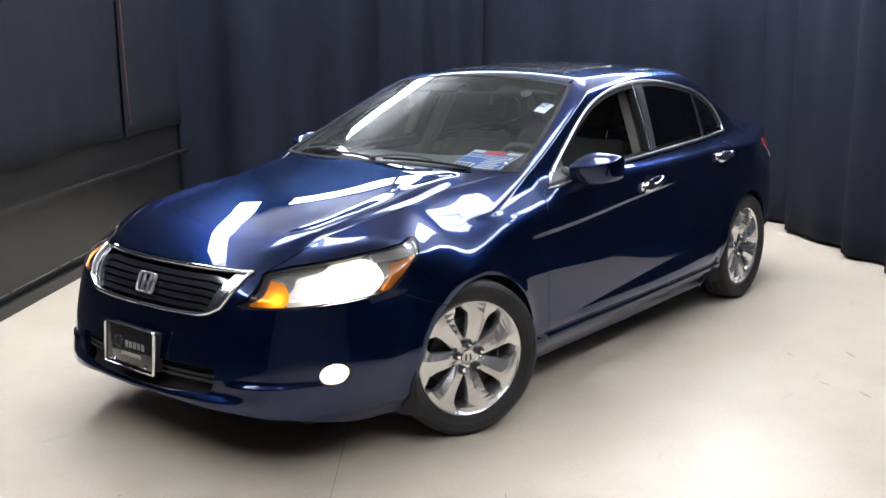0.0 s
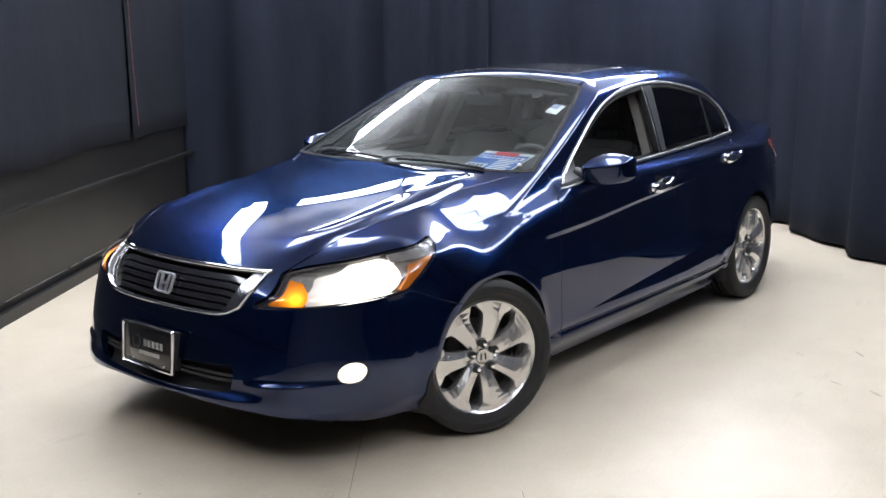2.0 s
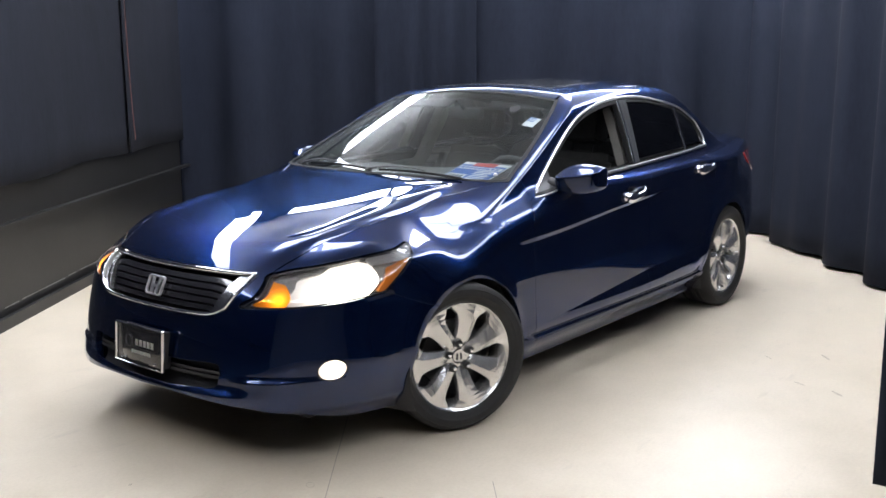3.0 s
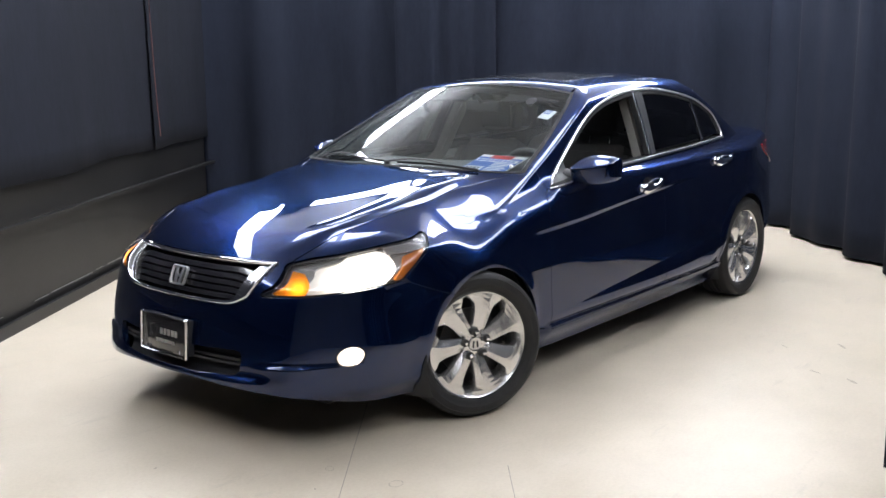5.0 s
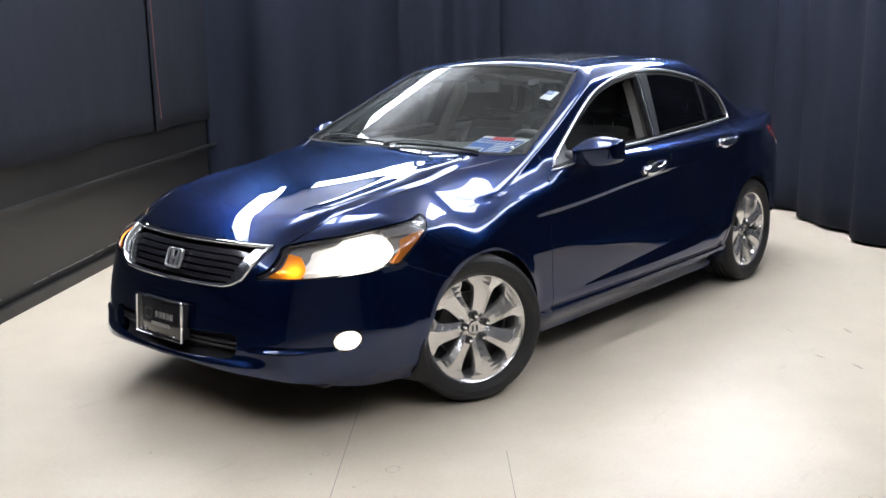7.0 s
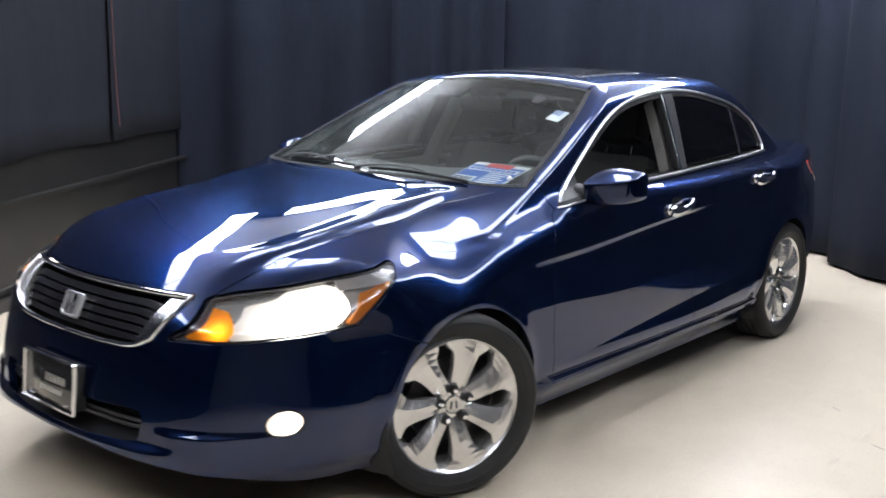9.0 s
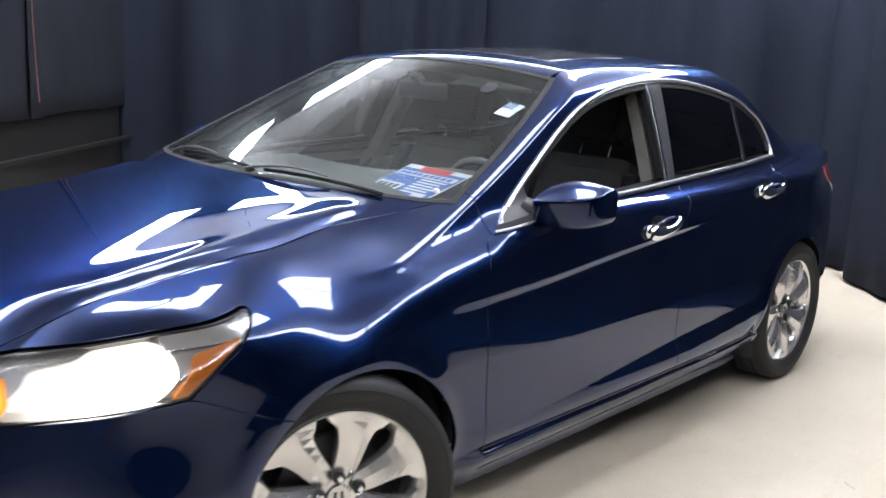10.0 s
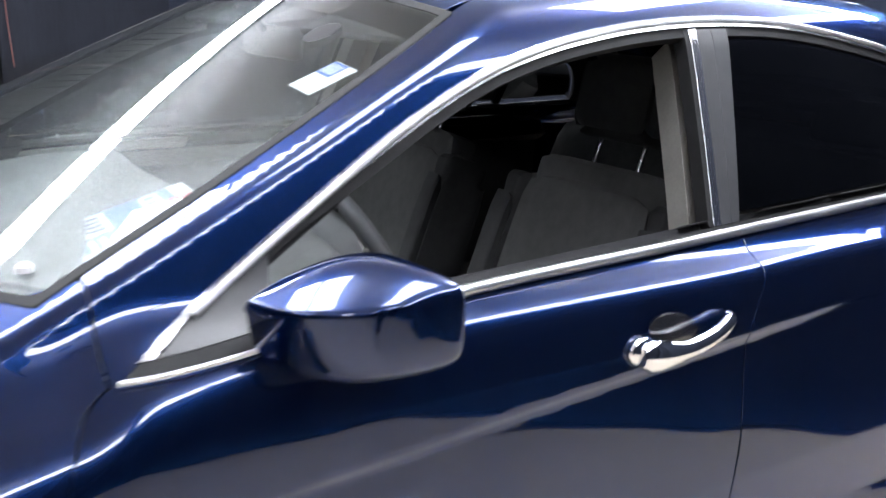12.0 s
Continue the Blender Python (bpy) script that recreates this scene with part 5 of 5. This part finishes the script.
bm = bmesh.new()
xs, ys = np.linspace(0.30, 1.02, 30), np.linspace(-0.70, 0.70, 41)
lines = [[bm.verts.new((x - 0.30 * ramp(abs(y), 0.2, 0.75) * (x - 0.30) / 0.72, y, float(dash_top(np.array(x), np.array(y))))) for y in ys] for x in xs]
for u, w in zip(lines, lines[1:]):
    for k in range(len(ys) - 1):
        bm.faces.new((u[k], u[k + 1], w[k + 1], w[k]))
face = [[bm.verts.new((0.30 + d, y, z)) for y in ys] for d, z in ((0.01, 0.80), (0.06, 0.62), (0.08, 0.48))]
for u, w in zip([lines[0], *face], face):
    for k in range(len(ys) - 1):
        bm.faces.new((u[k], u[k + 1], w[k + 1], w[k]))
dash = part("dashboard", bm, DASH_TOP, car, "grey dashboard under the windshield")
part("instrument_hood", moved(loft([[(0.30 + t * 0.26, 0.37 + w * math.cos(a), 0.94 + h * math.sin(a)) for a in np.linspace(0, 2 * math.pi, 18, endpoint=False)] for t, w, h in ((0, 0.185, 0.095), (0.5, 0.175, 0.090), (1, 0.12, 0.05))]), Matrix.Identity(4)), DASH, dash)

wheel = new("steering_wheel")
wheel.parent = car
tagged(wheel, "dark grey steering wheel with light spokes")
wheel.matrix_local = Matrix.Translation((0.235, 0.37, 0.905)) @ Matrix.Rotation(radians(24), 4, "Y")
ring = bmesh.new()
rings = []
for k in range(48):
    a = 2 * math.pi * k / 48
    rings.append([(0.016 * math.cos(b), (0.182 + 0.015 * math.sin(b)) * math.cos(a), (0.182 + 0.015 * math.sin(b)) * math.sin(a)) for b in np.linspace(0, 2 * math.pi, 10, endpoint=False)])
part("rim", loft([*rings, rings[0]], caps=False), DASH, wheel)
part("hub", moved(turned([(0, -0.02), (0.075, -0.02), (0.070, 0.02), (0.04, 0.03), (0, 0.032)], 24, axis="x", closed=False), Matrix.Rotation(math.pi, 4, "Z")), TRIM, wheel)
for a in (20, 160, 270):
    part("spoke", moved(box(-0.012, 0.012, 0.06, 0.180, -0.022, 0.022, 0.008), Matrix.Rotation(radians(a), 4, "X")), TRIM, wheel)


def cushion(w, d, h, r, puff, mat, name, parent, m, label=""):
    """A stuffed block: rounded, bulging, standing on its base."""
    bm = bmesh.new()
    bmesh.ops.create_cube(bm, size=1)
    bmesh.ops.subdivide_edges(bm, edges=bm.edges[:], cuts=11, use_grid_fill=True)
    for v in bm.verts:
        c = v.co
        k = [(1 - (2 * abs(c[i])) ** 6) for i in range(3)]
        f = 1 - 1.4 * r * ((2 * abs(c.x)) ** 8 * (2 * abs(c.y)) ** 8 + (2 * abs(c.y)) ** 8 * (2 * abs(c.z)) ** 8 + (2 * abs(c.x)) ** 8 * (2 * abs(c.z)) ** 8)
        c.x, c.y, c.z = c.x * d * f + puff * (2 * c.x) * (1 - (2 * c.y) ** 2) * (1 - (2 * c.z) ** 2), c.y * w * f, (c.z * f + 0.5) * h
    return part(name, moved(bm, m), mat, parent, label)


def seat(y, x=0.0, label="grey cloth front seat with a headrest"):
    ob = new("front_seat")
    ob.parent = car
    tagged(ob, label)
    ob.location = (x, y, 0)
    back = Matrix.Translation((-0.16, 0, 0.46)) @ Matrix.Rotation(radians(-20), 4, "Y")
    cushion(0.50, 0.52, 0.20, 0.10, 0.01, CLOTH, "cushion", ob, Matrix.Translation((0.12, 0, 0.36)))
    cushion(0.50, 0.13, 0.62, 0.12, 0.012, CLOTH, "backrest", ob, back, "grey woven backrest")
    for s in (-1, 1):
        cushion(0.07, 0.17, 0.56, 0.16, 0.01, CLOTH_DARK, "side_bolster", ob, back @ Matrix.Translation((0.01, s * 0.235, 0)), "dark side bolster")
    head = back @ Matrix.Translation((0.0, 0, 0.68))
    cushion(0.27, 0.12, 0.19, 0.16, 0.02, CLOTH_DARK, "headrest", ob, head @ Matrix.Rotation(radians(8), 4, "Y"), "dark cloth headrest")
    for s in (-1, 1):
        part("headrest_post", moved(turned([(0, 0.58), (0.006, 0.58), (0.006, 0.70), (0, 0.70)], 10, axis="z", closed=False), back @ Matrix.Translation((0, s * 0.07, 0))), CHROME, ob)


seat(0.37, -0.07)
seat(-0.37, -0.05)
bench = new("rear_seat")
bench.parent = car
tagged(bench, "grey cloth rear bench seat")
cushion(1.30, 0.50, 0.20, 0.08, 0.01, CLOTH, "cushion", bench, Matrix.Translation((-0.78, 0, 0.36)))
cushion(1.30, 0.14, 0.60, 0.08, 0.01, CLOTH, "backrest", bench, Matrix.Translation((-1.00, 0, 0.48)) @ Matrix.Rotation(radians(-24), 4, "Y"))
for y in (-0.4, 0.4):
    cushion(0.26, 0.11, 0.14, 0.16, 0.01, CLOTH, "headrest", bench, Matrix.Translation((-1.30, y, 1.03)) @ Matrix.Rotation(radians(-14), 4, "Y"))
part("parcel_shelf", box(-1.85, -1.24, -0.60, 0.60, 0.995, 1.01, 0.004), DASH, car)
part("cabin_floor", box(-1.25, 0.60, -0.72, 0.72, 0.262, 0.30, 0.01), CLOTH_DARK, car)
part("bulkhead", box(0.96, 1.00, -0.60, 0.60, 0.30, 0.985, 0.004), DARK, car)
part("rear_bulkhead", box(-1.60, -1.56, -0.70, 0.70, 0.30, 0.99, 0.004), DARK, car)
part("centre_console", box(-0.35, 0.34, -0.11, 0.11, 0.30, 0.58, 0.03, 3), DASH, car)

# rear-view mirror on the glass, and the dark rain sensor blot near the driver's visor
view = new("rear_view_mirror")
view.parent = car
tagged(view, "black rear-view mirror behind the windshield")
part("shell", box(0.20, 0.235, -0.12, 0.12, 1.265, 1.330, 0.014, 3), BLACK, view)
part("stalk", tube([(0.235, 0, 1.32), (0.27, 0, 1.355), (0.30, 0, 1.362)], 0.009, 8), BLACK, view)
for s in (-1, 1):
    visor = part("sun_visor", moved(box(-0.08, 0.08, -0.19, 0.19, -0.008, 0.008, 0.007), Matrix.Translation((0.145, s * 0.32, 1.355)) @ Matrix.Rotation(radians(22), 4, "Y")), CLOTH_DARK, car, "dark grey sun visor folded up")

# what lies and sticks inside the windshield
sign = empty("price_sign", "blue white and red printed sign on the dashboard", "sign", at=(0.63, 0.37, 1.015))
e1, e2 = Vector((0.04, 0.33, 0.0)).normalized(), Vector((-0.21, -0.06, 0.065))
up = e2.normalized()
up = (up - e1 * up.dot(e1)).normalized()
out = e1.cross(up)
if out.z < 0:
    out = -out
base = Matrix((( *e1, 0), (*up, 0), (*out, 0), (0, 0, 0, 1))).transposed()
sign.matrix_local = Matrix.Translation((0.63, 0.37, 1.022)) @ base
part("card", box(-0.16, 0.16, -0.115, 0.115, -0.003, 0.0, 0.001), PAPER, sign, "white card")
part("blue_field", box(-0.155, 0.155, -0.105, 0.085, 0.0, 0.0008), INK_BLUE, sign, "blue printed field")
part("red_field", box(-0.075, 0.075, 0.070, 0.110, 0.0009, 0.0016), INK_RED, sign, "red heading field")
part("title_strip", box(-0.145, 0.145, 0.030, 0.062, 0.0009, 0.0014), PAPER, sign, "white title strip")
for k in range(9):
    part("print_bar", box(-0.135 + 0.030 * k, -0.112 + 0.030 * k, 0.036, 0.056, 0.0015, 0.0019), INK_BLUE, sign)
part("number_field", box(-0.145, -0.02, -0.085, -0.035, 0.0009, 0.0014), PAPER, sign, "white number field")
for k in range(4):
    part("print_bar", box(-0.135 + 0.027 * k, -0.115 + 0.027 * k, -0.075, -0.045, 0.0015, 0.0019), INK_DARK, sign)
for k in range(6):
    part("print_bar", box(0.005, 0.13 - 0.012 * (k % 3), 0.012 - 0.019 * k, 0.021 - 0.019 * k, 0.0009, 0.0014), PAPER, sign)
part("white_corner", box(0.075, 0.135, -0.100, -0.075, 0.0015, 0.002), PAPER, sign)


def glass_at(y, z, lift):
    p, _ = cast(body, np.array([[2.0, y, z]]), np.array([[-1.0, 0, 0]]), 2.5)
    n = slope(body, p)[0]
    return Vector(p[0]) + Vector(n) * lift, Vector(n)


at, n = glass_at(0.557, 1.277, -0.006)
side_way = Vector((0.03, 1, 0)) - n * n.dot(Vector((0.03, 1, 0)))
side_way.normalize()
sticker = empty("window_sticker", "white and blue sticker inside the windshield", "sticker")
sticker.matrix_local = Matrix.Translation(at) @ Matrix(((*side_way, 0), (*n.cross(side_way), 0), (*n, 0), (0, 0, 0, 1))).transposed()
part("sheet", box(-0.032, 0.032, -0.046, 0.046, -0.0006, 0.0006), PAPER, sticker, "white sticker sheet")
part("blue_half", box(-0.032, 0.008, 0.004, 0.044, 0.0007, 0.0011), INK_BLUE, sticker, "blue printed corner")
for k in range(5):
    part("print_bar", box(-0.028 + 0.007 * k, -0.0245 + 0.007 * k, 0.010, 0.038, 0.0012, 0.0015), PAPER, sticker)
at, n = glass_at(0.40, 1.335, -0.012)
part("visor_mount", moved(turned([(0, 0), (0.030, 0), (0.030, 0.012), (0, 0.014)], 24, axis="z", closed=False), Matrix.LocRotScale(at, Vector(n).to_track_quat("Z", "Y"), (1, 1.3, 1))), DARK, car, "dark round mount behind the glass")
